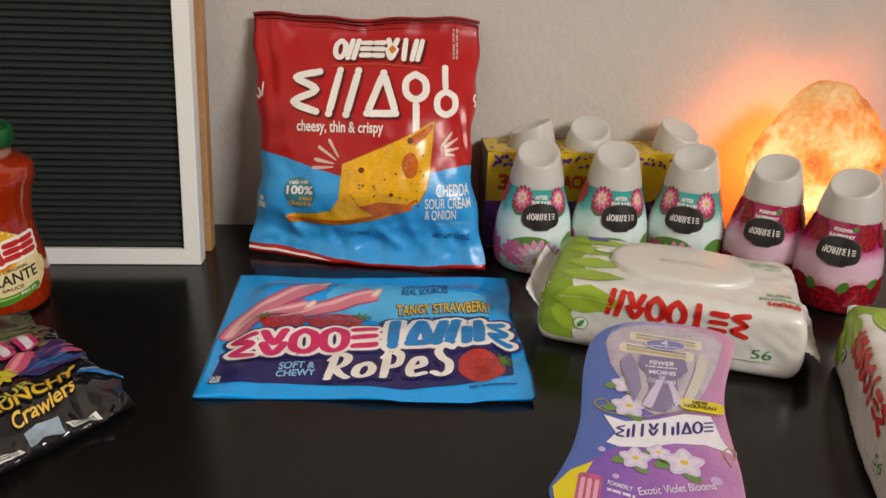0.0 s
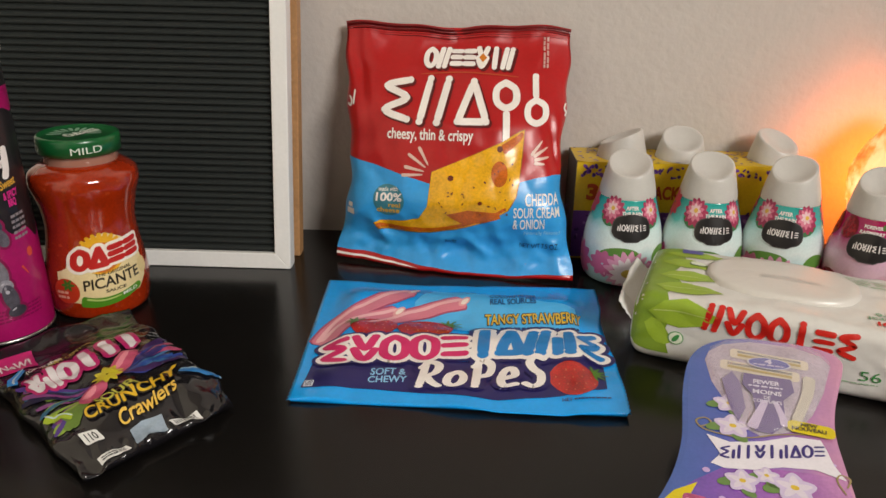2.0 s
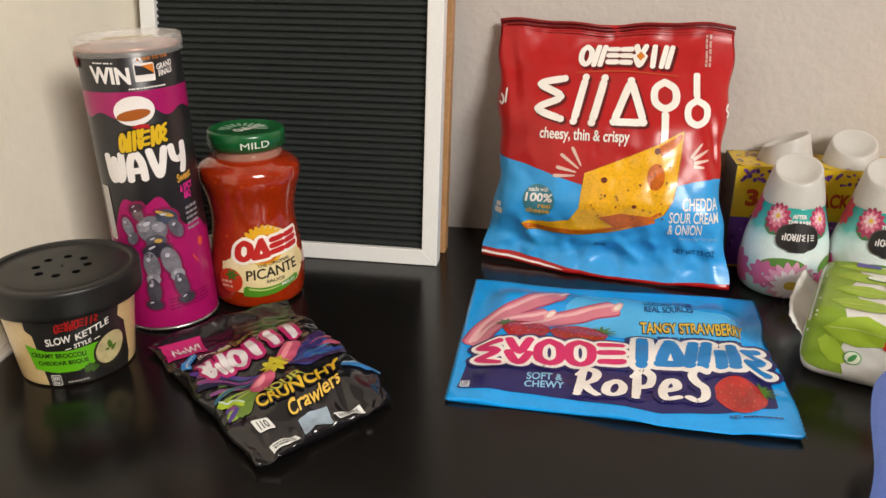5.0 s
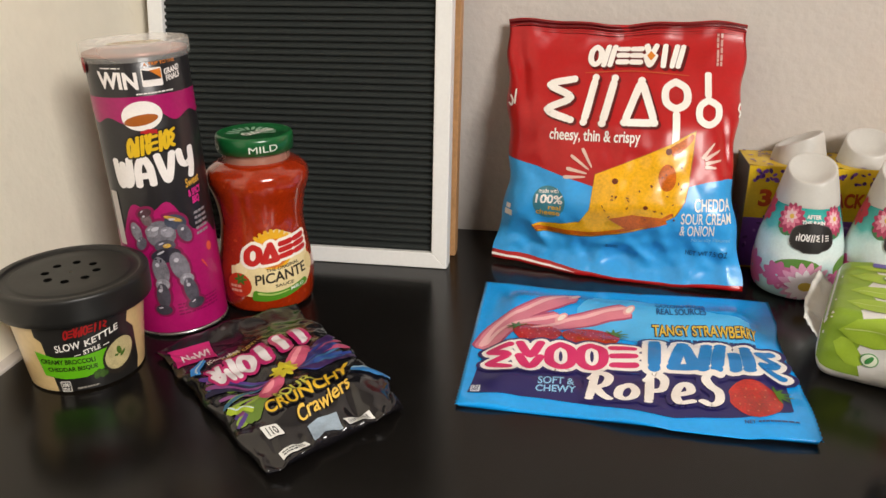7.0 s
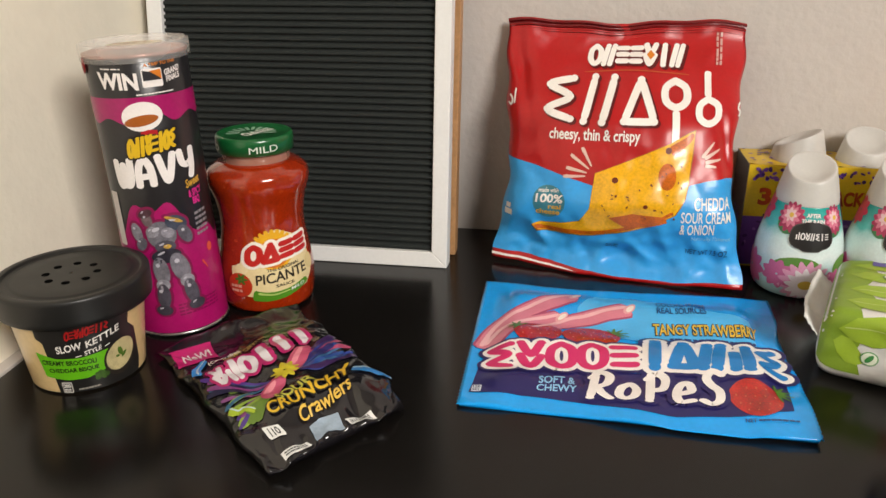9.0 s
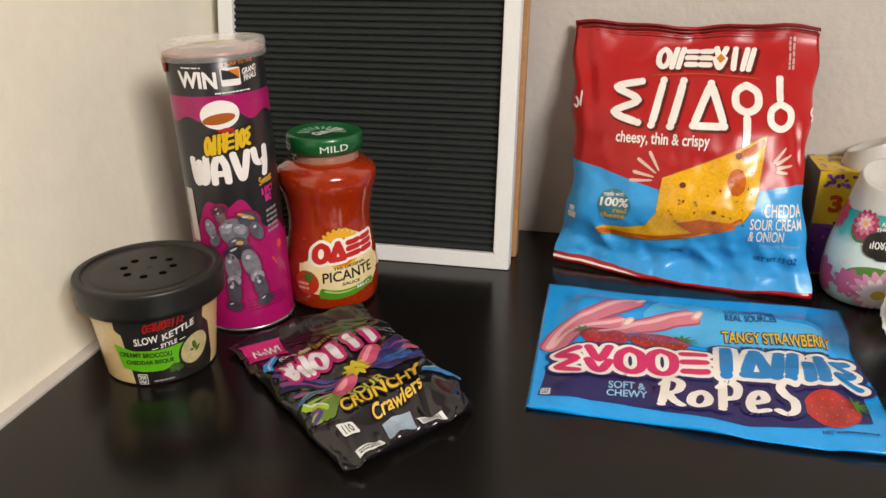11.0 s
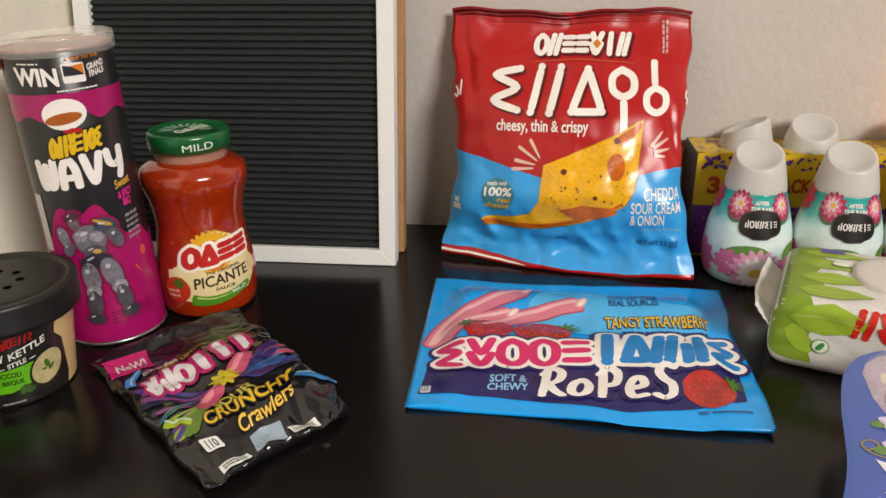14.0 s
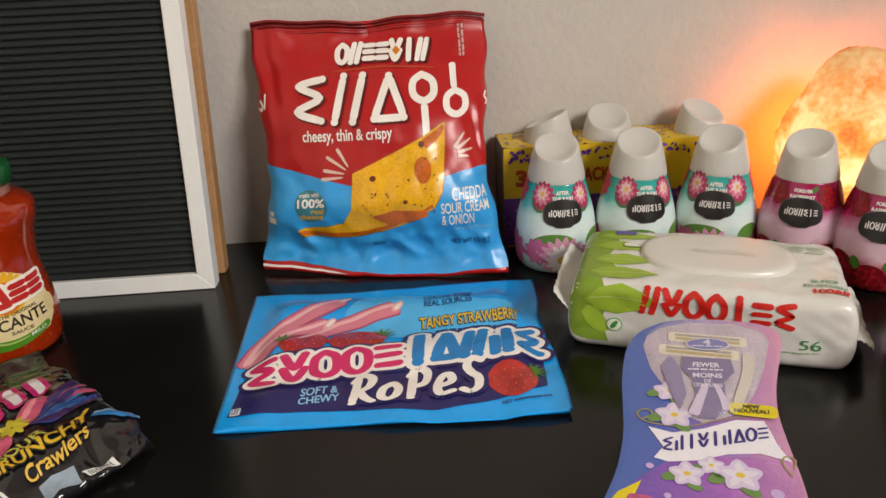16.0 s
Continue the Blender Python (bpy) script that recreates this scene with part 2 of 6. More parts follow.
def flower(cx, cy, r, petals=7, aspect=1.0, slim=0.34, turn=0.0):
    out = []
    for i in range(petals):
        a = 2 * math.pi * i / petals + turn
        n, loop = 12, []
        for k in range(n):
            b = 2 * math.pi * k / n
            x, y = r * (0.55 + 0.48 * math.cos(b)), r * slim * math.sin(b) * (1.1 - 0.4 * math.cos(b))
            loop.append((cx + (x * math.cos(a) - y * math.sin(a)) / aspect, cy + x * math.sin(a) + y * math.cos(a)))
        out += pts(*loop)
    return out


def art(name, shapes, surface, material, parent, lift=0.0004, step=0.05, step_v=None, label="", each=False):
    """Lays flat shapes on surface(u, v, lift), cut finely enough to follow it. each: one part for each shape."""
    if each:
        for one in shapes:
            art(name, [one], surface, material, parent, lift, step, step_v, label)
        return
    vs, fs = [], []
    for n, (v, f) in enumerate(shapes):
        k = len(vs)
        vs += [(x, y, n % 9 * 0.00003) for x, y in v]
        fs += [tuple(i + k for i in g) for g in f]
    me = bpy.data.meshes.new("art")
    me.from_pydata(vs, [], fs)
    bm = bmesh.new()
    bm.from_mesh(me)
    bpy.data.meshes.remove(me)
    bmesh.ops.triangulate(bm, faces=bm.faces[:])
    for axis, st in ((0, step), (1, step_v or step)):
        lo, hi = min(v[axis] for v in vs), max(v[axis] for v in vs)
        no = (1, 0, 0) if axis == 0 else (0, 1, 0)
        for i in range(math.floor(lo / st) + 1, math.ceil(hi / st)):
            bmesh.ops.bisect_plane(bm, geom=bm.verts[:] + bm.edges[:] + bm.faces[:], plane_co=(i * st, i * st, 0), plane_no=no, dist=1e-7)
    for v in bm.verts:
        v.co = surface(v.co.x, v.co.y, lift + v.co.z)
    return part(name, bm, material, parent, label)


def sheet(place, eps=0.004):
    """Turns place(u, v) into surface(u, v, lift) by its normal."""
    def surface(u, v, lift=0.0):
        du = place(u + eps, v) - place(u - eps, v)
        dv = place(u, v + eps) - place(u, v - eps)
        return place(u, v) + du.cross(dv).normalized() * lift
    return surface


def turned(radius, face, ref):
    """The surface of a turned body: u is the arc at radius ref, v the height; face: the way it faces, in degrees."""
    def surface(u, v, lift=0.0):
        a = radians(face) + u / ref
        r = radius(v) + lift
        return Vector((r * math.cos(a), r * math.sin(a), v))
    return surface


def profile_of(profile):
    rs, zs = [p[0] for p in profile], [p[1] for p in profile]
    return lambda z: float(np.interp(z, zs, rs))


def spline(profile, n=6):
    """Rounds a turned profile off."""
    out = []
    for i in range(len(profile) - 1):
        p0, p1, p2, p3 = (Vector(profile[min(len(profile) - 1, max(0, i + k))]) for k in (-1, 0, 1, 2))
        for k in range(n):
            t = k / n
            out.append(tuple(0.5 * (2 * p1 + (p2 - p0) * t + (2 * p0 - 5 * p1 + 4 * p2 - p3) * t * t + (3 * p1 - p0 - 3 * p2 + p3) * t ** 3)))
    return out + [tuple(profile[-1])]


def film_bag(name, front, back, nu, nv, material, parent, label="", teeth=0.0):
    """A closed film bag from its front and back sheets, joined at the rim."""
    bm = bmesh.new()
    grid = {}
    for s, place in ((0, front), (1, back)):
        for i in range(nu + 1):
            for j in range(nv + 1):
                rim = i in (0, nu) or j in (0, nv)
                if s and rim:
                    grid[s, i, j] = grid[0, i, j]
                    continue
                u = i / nu
                if teeth and i in (0, nu) and j % 2:
                    u += teeth if i == 0 else -teeth
                grid[s, i, j] = bm.verts.new(place(u, j / nv))
        for i in range(nu):
            for j in range(nv):
                q = [grid[s, i, j], grid[s, i + 1, j], grid[s, i + 1, j + 1], grid[s, i, j + 1]]
                bm.faces.new(q if s == 0 else q[::-1])
    return part(name, bm, material, parent, label)


def wrinkle(x, y, seed, size):
    return noise.noise(Vector((x / size, y / size, seed * 7.3)))


# ---- letter boards leaning on the wall ----
def letter_board(m, w, h, depth, material, label, slats):
    ob = thing("letter_board", m, label, "letter board", "letter boards leaning on the wall")
    f = 0.0160
    for n, loop in (("frame_bar", ((-w, 0), (0, 0), (-f, f), (-w + f, f))), ("frame_bar", ((-w, h), (-w + f, h - f), (-f, h - f), (0, h))),
                    ("frame_bar", ((0, 0), (0, h), (-f, h - f), (-f, f))), ("frame_bar", ((-w, 0), (-w + f, f), (-w + f, h - f), (-w, h)))):
        bm = bmesh.new()
        low = [bm.verts.new((x, 0, z)) for x, z in loop]
        bm.faces.new(low)
        g = bmesh.ops.extrude_face_region(bm, geom=bm.faces[:])
        for v in g["geom"]:
            if isinstance(v, bmesh.types.BMVert):
                v.co.y += depth
        bmesh.ops.recalc_face_normals(bm, faces=bm.faces[:])
        bmesh.ops.bevel(bm, geom=bm.edges[:], offset=0.0007, segments=1, affect="EDGES")
        part(n, bm, material, ob, smooth=False)
    panel = part("felt_panel", box(-w + f - 0.002, 0.008, f - 0.002, -f + 0.002, 0.012, h - f + 0.002), FELT, ob, "black felt letter panel with horizontal grooves", False)
    if slats:
        bm = bmesh.new()
        prof = ((0.008, -0.0021), (0.0056, -0.0019), (0.0048, -0.0008), (0.0048, 0.0008), (0.0056, 0.0019), (0.008, 0.0021))
        for x in (-w + f, -f):
            for y, z in prof:
                bm.verts.new((x, y, z))
        bm.verts.ensure_lookup_table()
        for i in range(5):
            bm.faces.new([bm.verts[k] for k in (i, i + 1, i + 7, i + 6)])
        bmesh.ops.recalc_face_normals(bm, faces=bm.faces[:])
        first = None
        n = int((h - 2 * f) / 0.0066)
        for i in range(n):
            z = f + 0.0036 + i * 0.0066
            if first is None:
                first = part("slat", bm, FELT, panel)
                s = first
            else:
                s = new("slat", first.data)
                s.parent = panel
            s.location.z = z
    return ob


letter_board(pose(-0.1995, 0.779, 0.0005, -9.0, 0, 0), 0.311, 0.42, 0.021, WHITE_FRAME, "blank black felt letter board in a white wooden frame", True)
letter_board(pose(-0.1965, 0.815, 0.0005, -9.5, 0, 0), 0.311, 0.40, 0.020, OAK, "letter board in a plain oak frame behind the white one", False)


# ---- cracker bag ----
def cracker_bag():
    ob = thing("cracker_bag", pose(0, 0, 0), "puffed red and blue bag of cheese crackers leaning on the wall", "snack bag")
    bl, br = Vector((-0.157, 0.812, 0.0015)), Vector((0.086, 0.764, 0.001))
    tl, tr = Vector((-0.152, 0.888, 0.2345)), Vector((0.083, 0.887, 0.2345))

    def base(u, v):
        pinch = 0.026 * math.sin(math.pi * min(1, max(0, v))) ** 0.8
        uu = 0.5 + (u - 0.5) * (1 - pinch * 1.6)
        s = max(-1, min(1, 2 * u - 1))
        uu -= 0.034 * s ** 9 * math.exp(-((v - (0.36 if s < 0 else 0.42)) / 0.22) ** 2) - 0.006 * s ** 9 * math.sin(v * 31)
        return (bl * (1 - uu) + br * uu) * (1 - v) + (tl * (1 - uu) + tr * uu) * v

    def puff(u, v):
        a = max(0, min(1, u)) * max(0, 1 - max(0, min(1, u))) * 4
        t = smoothstep(0.0, 0.30, v - 0.035) * smoothstep(0.0, 0.36, 0.945 - v)
        return a ** 0.42 * t

    def folds(u, v):
        f = 0.0048 * abs(wrinkle(u * 0.25, v * 0.25, 1, 0.045)) + 0.0016 * wrinkle(u * 0.25, v * 0.25, 2, 0.016)
        f += 0.0026 * math.sin(u * 34 + 3 * v) * math.exp(-((v - 0.085) / 0.06) ** 2) * (0.6 + wrinkle(u, v, 4, 0.2))
        f += 0.0012 * math.sin(u * 22 + 1) * math.exp(-((v - 0.90) / 0.05) ** 2)
        low = math.exp(-((v - 0.13) / 0.10) ** 2)
        f += low * (0.0085 * (0.5 - 1.5 * abs(wrinkle(u * 0.25 + v * 0.10, v * 0.22, 31, 0.036))) + 0.003 * wrinkle(u * 0.25, v * 0.25, 32, 0.011))
        f += 0.0035 * (0.5 - abs(wrinkle(u * 0.22 - v * 0.16, v * 0.10, 33, 0.040))) * (smoothstep(0.25, 0.5, abs(u - 0.5)) + 0.15)
        f -= 0.006 * math.exp(-((u - 0.93 + 0.25 * (v - 0.55)) / 0.03) ** 2) * math.exp(-((v - 0.5) / 0.16) ** 2)
        f -= 0.005 * math.exp(-((u - 0.07 - 0.2 * (0.8 - v)) / 0.025) ** 2) * math.exp(-((v - 0.78) / 0.14) ** 2)
        return f

    def front(u, v):
        u2, v2 = max(0, min(1, u)), max(0, min(1, v))
        edge = min(1, min(u2, 1 - u2) * 14)
        q = base(u, v) + Vector((0, -0.97, 0.10)) * (0.048 * puff(u, v) + folds(u, v) * edge)
        if v > 0.94:
            q.y += 0.0008 * math.sin(v * 1200)
        wave = math.sin(u * 9 + 0.6) * 0.0022 + math.sin(u * 23) * 0.001
        q.z += wave * smoothstep(0.85, 1, v) + 0.003 * max(0, math.sin(u * 7 + 1.2)) * (1 - smoothstep(0, 0.1, v))
        q.y += 0.010 * math.exp(-((u - 0.5) / 0.35) ** 2) * (1 - smoothstep(0, 0.12, v)) * -1
        return q

    def back(u, v):
        q = base(u, v)
        q.y = min(q.y + 0.030 * puff(u, v), WALL_Y - 0.004)
        return q

    red = mat("glossy_red_film", srgb("b01014"), 0.36, spread=0.07, scale=30, bump=0.08, bump_scale=120, coat=0.12)
    blue = mat("glossy_sky_blue_film", srgb("359fe2"), 0.36, spread=0.06, scale=30, bump=0.08, bump_scale=120, coat=0.12)
    film_bag("film", front, back, 76, 92, red, ob)
    S = sheet(front)
    white, cream = ink("efe9e2"), ink("d9b9ab")
    edge = lambda u: float(np.interp(u, [0, 0.16, 0.30, 0.45, 0.60, 0.74, 0.85, 0.93, 1], [0.455, 0.435, 0.40, 0.366, 0.37, 0.392, 0.42, 0.43, 0.42]))
    strips = patch([i / 76 for i in range(77)], lambda u: 0.010 + 0.030 * (1 - smoothstep(0.10, 0.55, u)) + 0.010 * smoothstep(0.75, 1.0, u), edge, 36)
    art("blue_print", strips, S, blue, ob, 0.0005, 0.2)
    art("white_stripe", pts((0, 0.012), (0.36, 0.008), (0.30, 0.016), (0, 0.024)), S, white, ob, 0.0004, 1 / 76, 1 / 92)
    art("seal_ribs", [q for k in range(5) for q in pts((0, 0.950 + k * 0.0095), (1, 0.950 + k * 0.0095), (1, 0.954 + k * 0.0095), (0, 0.954 + k * 0.0095))], S, ink("6e0c10"), ob, 0.0012, 1 / 76, 1 / 92)
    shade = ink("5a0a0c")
    art("emblem_shadow", emblem("okeevik", (0.357, 0.812), (0.755, 0.815), (0.368, 0.902), 0.34, 1, 0.04), S, shade, ob, 0.0006, 1 / 76, 1 / 92)
    art("emblem", emblem("okeevik", (0.350, 0.818), (0.745, 0.821), (0.361, 0.908), 0.26, 1, 0.04), S, white, ob, 0.0009, 1 / 76, 1 / 92)
    art("emblem_dot", pts((0.595, 0.868), (0.612, 0.85), (0.63, 0.868), (0.612, 0.886)), S, ink("d07a1c"), ob, 0.0012, 1 / 76, 1 / 92)
    art("emblem_rule", ribbon([(0.34, 0.797), (0.55, 0.809), (0.77, 0.797)], 0.004), S, ink("b4542c"), ob, 0.0007, 1 / 76, 1 / 92)
    art("large_emblem_shadow", emblem("wkt", (0.158, 0.590), (0.655, 0.595), (0.168, 0.790), 0.20), S, shade, ob, 0.0006, 1 / 76, 1 / 92)
    art("large_emblem", emblem("wkt", (0.150, 0.595), (0.648, 0.600), (0.162, 0.797), 0.155) + emblem("o", (0.655, 0.665), (0.775, 0.667), (0.655, 0.785), 0.26) + rect(0.700, 0.545, 0.730, 0.668, 0.010)
        + emblem("o", (0.790, 0.612), (0.900, 0.614), (0.794, 0.722), 0.26) + rect(0.832, 0.718, 0.860, 0.812, 0.010), S, white, ob, 0.0009, 1 / 76, 1 / 92)
    art("slogan", words("cheesy, thin & crispy", (0.205, 0.530), (0.575, 0.538), (0.205, 0.588), 0.02), S, white, ob, 0.0009, 1 / 76, 1 / 92)
    cracker = [(0.404, 0.425), (0.50, 0.465), (0.592, 0.505), (0.69, 0.548), (0.77, 0.592), (0.793, 0.600), (0.785, 0.50), (0.772, 0.40), (0.760, 0.345), (0.726, 0.29), (0.62, 0.232), (0.51, 0.195), (0.404, 0.172), (0.29, 0.165), (0.186, 0.166), (0.160, 0.190), (0.19, 0.205), (0.28, 0.212), (0.354, 0.232), (0.390, 0.29)]
    art("cracker_rim", pts(*[(0.5 + (x - 0.5) * 1.015, 0.36 + (y - 0.36) * 1.025) for x, y in cracker]), S, ink("a3600f"), ob, 0.0008, 1 / 76, 1 / 92)
    gold = mat("printed_cheese_gold", srgb("e9ad16"), 0.25, spread=0.20, scale=45, coat=0.3)
    art("cracker_picture", pts(*cracker), S, gold, ob, 0.0011, 1 / 76, 1 / 92)
    art("cracker_toast", pts((0.47, 0.26), (0.56, 0.285), (0.69, 0.280), (0.70, 0.258), (0.63, 0.235), (0.54, 0.222)) + ribbon([(0.17, 0.182), (0.30, 0.178), (0.45, 0.192), (0.62, 0.245), (0.72, 0.30)], 0.02, 0.012)
        + ribbon([(0.70, 0.52), (0.765, 0.565), (0.785, 0.59)], 0.04, 0.012) + oval(0.69, 0.43, 0.035, 0.05), S, mat("printed_toast_orange", srgb("c2600f"), 0.25, spread=0.3, scale=60, coat=0.3), ob, 0.0014, 1 / 76, 1 / 92)
    rnd = random.Random(5)
    flecks = oval(0.69, 0.525, 0.012, 0.012) + oval(0.485, 0.405, 0.012, 0.011) + oval(0.61, 0.318, 0.009, 0.007)
    for k in range(26):
        x = rnd.uniform(0.43, 0.75)
        flecks += oval(x, rnd.uniform(0.27, 0.30 + (x - 0.35) * 0.5), rnd.uniform(0.003, 0.007), rnd.uniform(0.002, 0.004), rnd.uniform(0, 180), 7)
    art("cracker_flecks", flecks, S, ink("6b2a08"), ob, 0.0017, 0.05)
    rays = []
    for a, b in (((0.275, 0.405), (0.365, 0.412)), ((0.285, 0.44), (0.37, 0.425)), ((0.30, 0.49), (0.378, 0.44)), ((0.345, 0.52), (0.388, 0.45)), ((0.825, 0.505), (0.875, 0.56)), ((0.835, 0.50), (0.90, 0.535)), ((0.838, 0.487), (0.905, 0.497)), ((0.838, 0.475), (0.885, 0.47))):
        rays += ribbon([b, a], 0.006, 0.016)
    art("ray", rays, S, cream, ob, 0.0009, 1 / 76, 1 / 92, each=True)
    art("badge", oval(0.222, 0.297, 0.068, 0.066, 0, 28), S, ink("3f7f8d"), ob, 0.0008, 1 / 76, 1 / 92)
    art("badge_writing", words("made with", (0.178, 0.330), (0.262, 0.338), (0.178, 0.348)) + words("100%", (0.165, 0.290), (0.28, 0.296), (0.168, 0.325), 0.03), S, white, ob, 0.0011, 1 / 76, 1 / 92)
    art("badge_gold_writing", words("real", (0.222, 0.268), (0.275, 0.270), (0.222, 0.288), 0.02) + words("cheese", (0.172, 0.244), (0.272, 0.246), (0.172, 0.266), 0.02), S, ink("d8a83c"), ob, 0.0011, 1 / 76, 1 / 92)
    art("flavour_writing", words("CHEDDA", (0.80, 0.310), (0.955, 0.314), (0.80, 0.358), 0.012) + words("SOUR CREAM", (0.752, 0.262), (0.955, 0.266), (0.752, 0.304), 0.012) + words("& ONION", (0.752, 0.214), (0.885, 0.218), (0.752, 0.256), 0.012), S, white, ob, 0.0011, 1 / 76, 1 / 92)
    art("flavour_small_print", words("Naturally Flavored", (0.80, 0.185), (0.955, 0.190), (0.80, 0.206), 0.0), S, ink("8cc3e2"), ob, 0.0011, 1 / 76, 1 / 92)
    art("weight_print", words("NET WT 7.5 OZ", (0.785, 0.128), (0.945, 0.134), (0.785, 0.150), 0.01), S, ink("1d4a75"), ob, 0.0011, 1 / 76, 1 / 92)
    art("maker_print", bars(6, (0.47, 0.128), (0.52, 0.128), (0.47, 0.145), 2), S, ink("1d4a75"), ob, 0.0011, 1 / 76, 1 / 92)
    art("side_print", bars(5, (0.905, 0.835), (0.905, 0.955), (0.875, 0.835), 2, 0.6, 3), S, ink("c99a92"), ob, 0.0009, 1 / 76, 1 / 92)
    art("side_marks", ribbon([(0.022, 0.70), (0.035, 0.68), (0.03, 0.66), (0.018, 0.67)], 0.008) + ribbon([(0.045, 0.725), (0.045, 0.665)], 0.008) + ribbon([(0.985, 0.70), (0.975, 0.68), (0.985, 0.665), (0.978, 0.65)], 0.008)
        + rect(0.03, 0.245, 0.055, 0.265) + rect(0.025, 0.215, 0.065, 0.24), S, white, ob, 0.0008, 1 / 76, 1 / 92, each=True)


cracker_bag()


# ---- candy rope bag, lying flat ----
def candy_rope_bag():
    ob = thing("candy_rope_bag", pose(0, 0, 0), "flat sky-blue film bag of strawberry candy ropes lying on the desk", "candy bag")
    bl, br = Vector((-0.154, 0.534, 0.0012)), Vector((0.096, 0.526, 0.003))
    tl, tr = Vector((-0.156, 0.748, 0.002)), Vector((0.106, 0.744, 0.002))

    def front(u, v):
        c = min(1, max(0, u)), min(1, max(0, v))
        p = (bl * (1 - u) + br * u) * (1 - v) + (tl * (1 - u) + tr * u) * v
        inner = smoothstep(0.0, 0.10, c[0] - 0.045) * smoothstep(0.0, 0.10, 0.955 - c[0]) * smoothstep(0, 0.22, c[1]) * smoothstep(0, 0.22, 1 - c[1])
        h = 0.0065 * inner * (1 + 0.35 * math.sin(v * 17 + u * 2.0)) + 0.0016 * inner * wrinkle(u * 0.25, v * 0.21, 3, 0.02)
        h += 0.0014 * abs(wrinkle(u * 0.25, v * 0.21, 6, 0.05)) + 0.0004
        h += 0.0022 * max(0, math.sin(u * 15 + 0.4)) * math.exp(-(v / 0.10) ** 2) + 0.003 * math.exp(-((u - 1.0) / 0.10) ** 2) * max(0, math.sin(v * 11))
        p.z += h
        p.y += 0.004 * math.sin(u * 6.0 + 0.3) * (1 - smoothstep(0, 0.3, v)) + 0.003 * math.sin(u * 7 + 2) * smoothstep(0.7, 1, v)
        p.x += -0.010 * math.exp(-((v - 0.60) / 0.13) ** 2) * smoothstep(0.85, 1, u) * 0.8
        return p

    def back(u, v):
        p = (bl * (1 - u) + br * u) * (1 - v) + (tl * (1 - u) + tr * u) * v
        p.z = 0.0006
        return p

    film = mat("candy_blue_film", srgb("0e9ef2"), 0.22, spread=0.06, scale=25, bump=0.05, bump_scale=130, coat=0.3)
    film_bag("film", front, back, 84, 90, film, ob, teeth=0.004)
    skin = sheet(front)
    S = lambda u, v, lift=0.0: skin(u, v - 0.07 * smoothstep(0, 0.25, v) * smoothstep(0, 0.22, 1 - v), 0.0001 + lift * 0.6)
    A = 1.2
    sky = ink("4db6f2")
    art("sky_print", pts((0.33, 0.56), (0.52, 0.58), (0.92, 0.62), (0.90, 0.80), (0.60, 0.90), (0.40, 0.93), (0.34, 0.80)), S, sky, ob, 0.0004, 0.0119, 0.0111)
    navy = ink("241f5c")
    art("navy_band", pts((0.045, 0.36), (0.030, 0.095), (0.25, 0.085), (0.55, 0.075), (0.62, 0.075), (0.80, 0.13), (0.945, 0.205), (0.955, 0.40), (0.50, 0.34)), S, navy, ob, 0.0006, 0.0119, 0.0111)
    pink, light, dark = ink("d67f92"), ink("efb9be"), ink("a8486a")
    for n, line in (("rope_picture", [(0.045, 0.46), (0.085, 0.63), (0.18, 0.77), (0.33, 0.890)]), ("rope_picture", [(0.20, 0.60), (0.32, 0.70), (0.42, 0.757), (0.512, 0.812)]), ("rope_picture", [(0.055, 0.47), (0.11, 0.595), (0.19, 0.675), (0.288, 0.730)])):
        art(n, ribbon(line, 0.100, 0.100, A), S, dark, ob, 0.0008, 0.0119, 0.0111)
        art("rope_colour", ribbon(line, 0.080, 0.082, A), S, pink, ob, 0.0011, 0.0119, 0.0111)
        art("rope_shine", ribbon([(x - 0.008, y + 0.016) for x, y in line], 0.024, 0.018, A), S, light, ob, 0.0014, 0.0119, 0.0111)
        art("rope_end", oval(line[-1][0], line[-1][1], 0.016, 0.036, -25), S, ink("e9a9ac"), ob, 0.0015, 0.0119, 0.0111)
        art("rope_bore", oval(line[-1][0] + 0.002, line[-1][1], 0.010, 0.024, -25), S, ink("f5e6dc"), ob, 0.0018, 0.0119, 0.0111)
    berry = mat("printed_strawberry_red", srgb("b0241c"), 0.25, spread=0.45, scale=70, coat=0.3)
    leaf = ink("4f7a1e")
    spots = ink("c2603c")

    def strawberry(cx, cy, rx, ry, crown):
        art("strawberry_picture", pts(*[(cx + rx * math.cos(a) * (1 + 0.12 * math.sin(a)), cy + ry * math.sin(a) * (1 - 0.10 * math.cos(2 * a))) for a in np.linspace(0, 2 * math.pi, 25)[:-1]]), S, berry, ob, 0.0012, 0.0119, 0.0111)
        seeds = []
        for i in range(5):
            for j in range(4):
                x, y = (i - 2) / 2.8 + 0.1 * (j % 2), (j - 1.5) / 2.4
                if x * x + y * y < 0.75:
                    seeds += oval(cx + x * rx, cy + y * ry, 0.003, 0.006, 0, 6)
        art("strawberry_seeds", seeds, S, spots, ob, 0.0015, 0.0119, 0.0111)
        lx, ly, turn = crown
        leaves = []
        for k in range(6):
            a = radians(turn + (k - 2.5) * 38)
            leaves += ribbon([(lx, ly), (lx + 0.024 * math.cos(a), ly + 0.03 * math.sin(a)), (lx + 0.042 * math.cos(a) + 0.004, ly + 0.05 * math.sin(a))], 0.018, 0.003, A)
        art("strawberry_leaves", leaves, S, leaf, ob, 0.0017, 0.0119, 0.0111)

    strawberry(0.215, 0.565, 0.078, 0.092, (0.150, 0.615, 150))
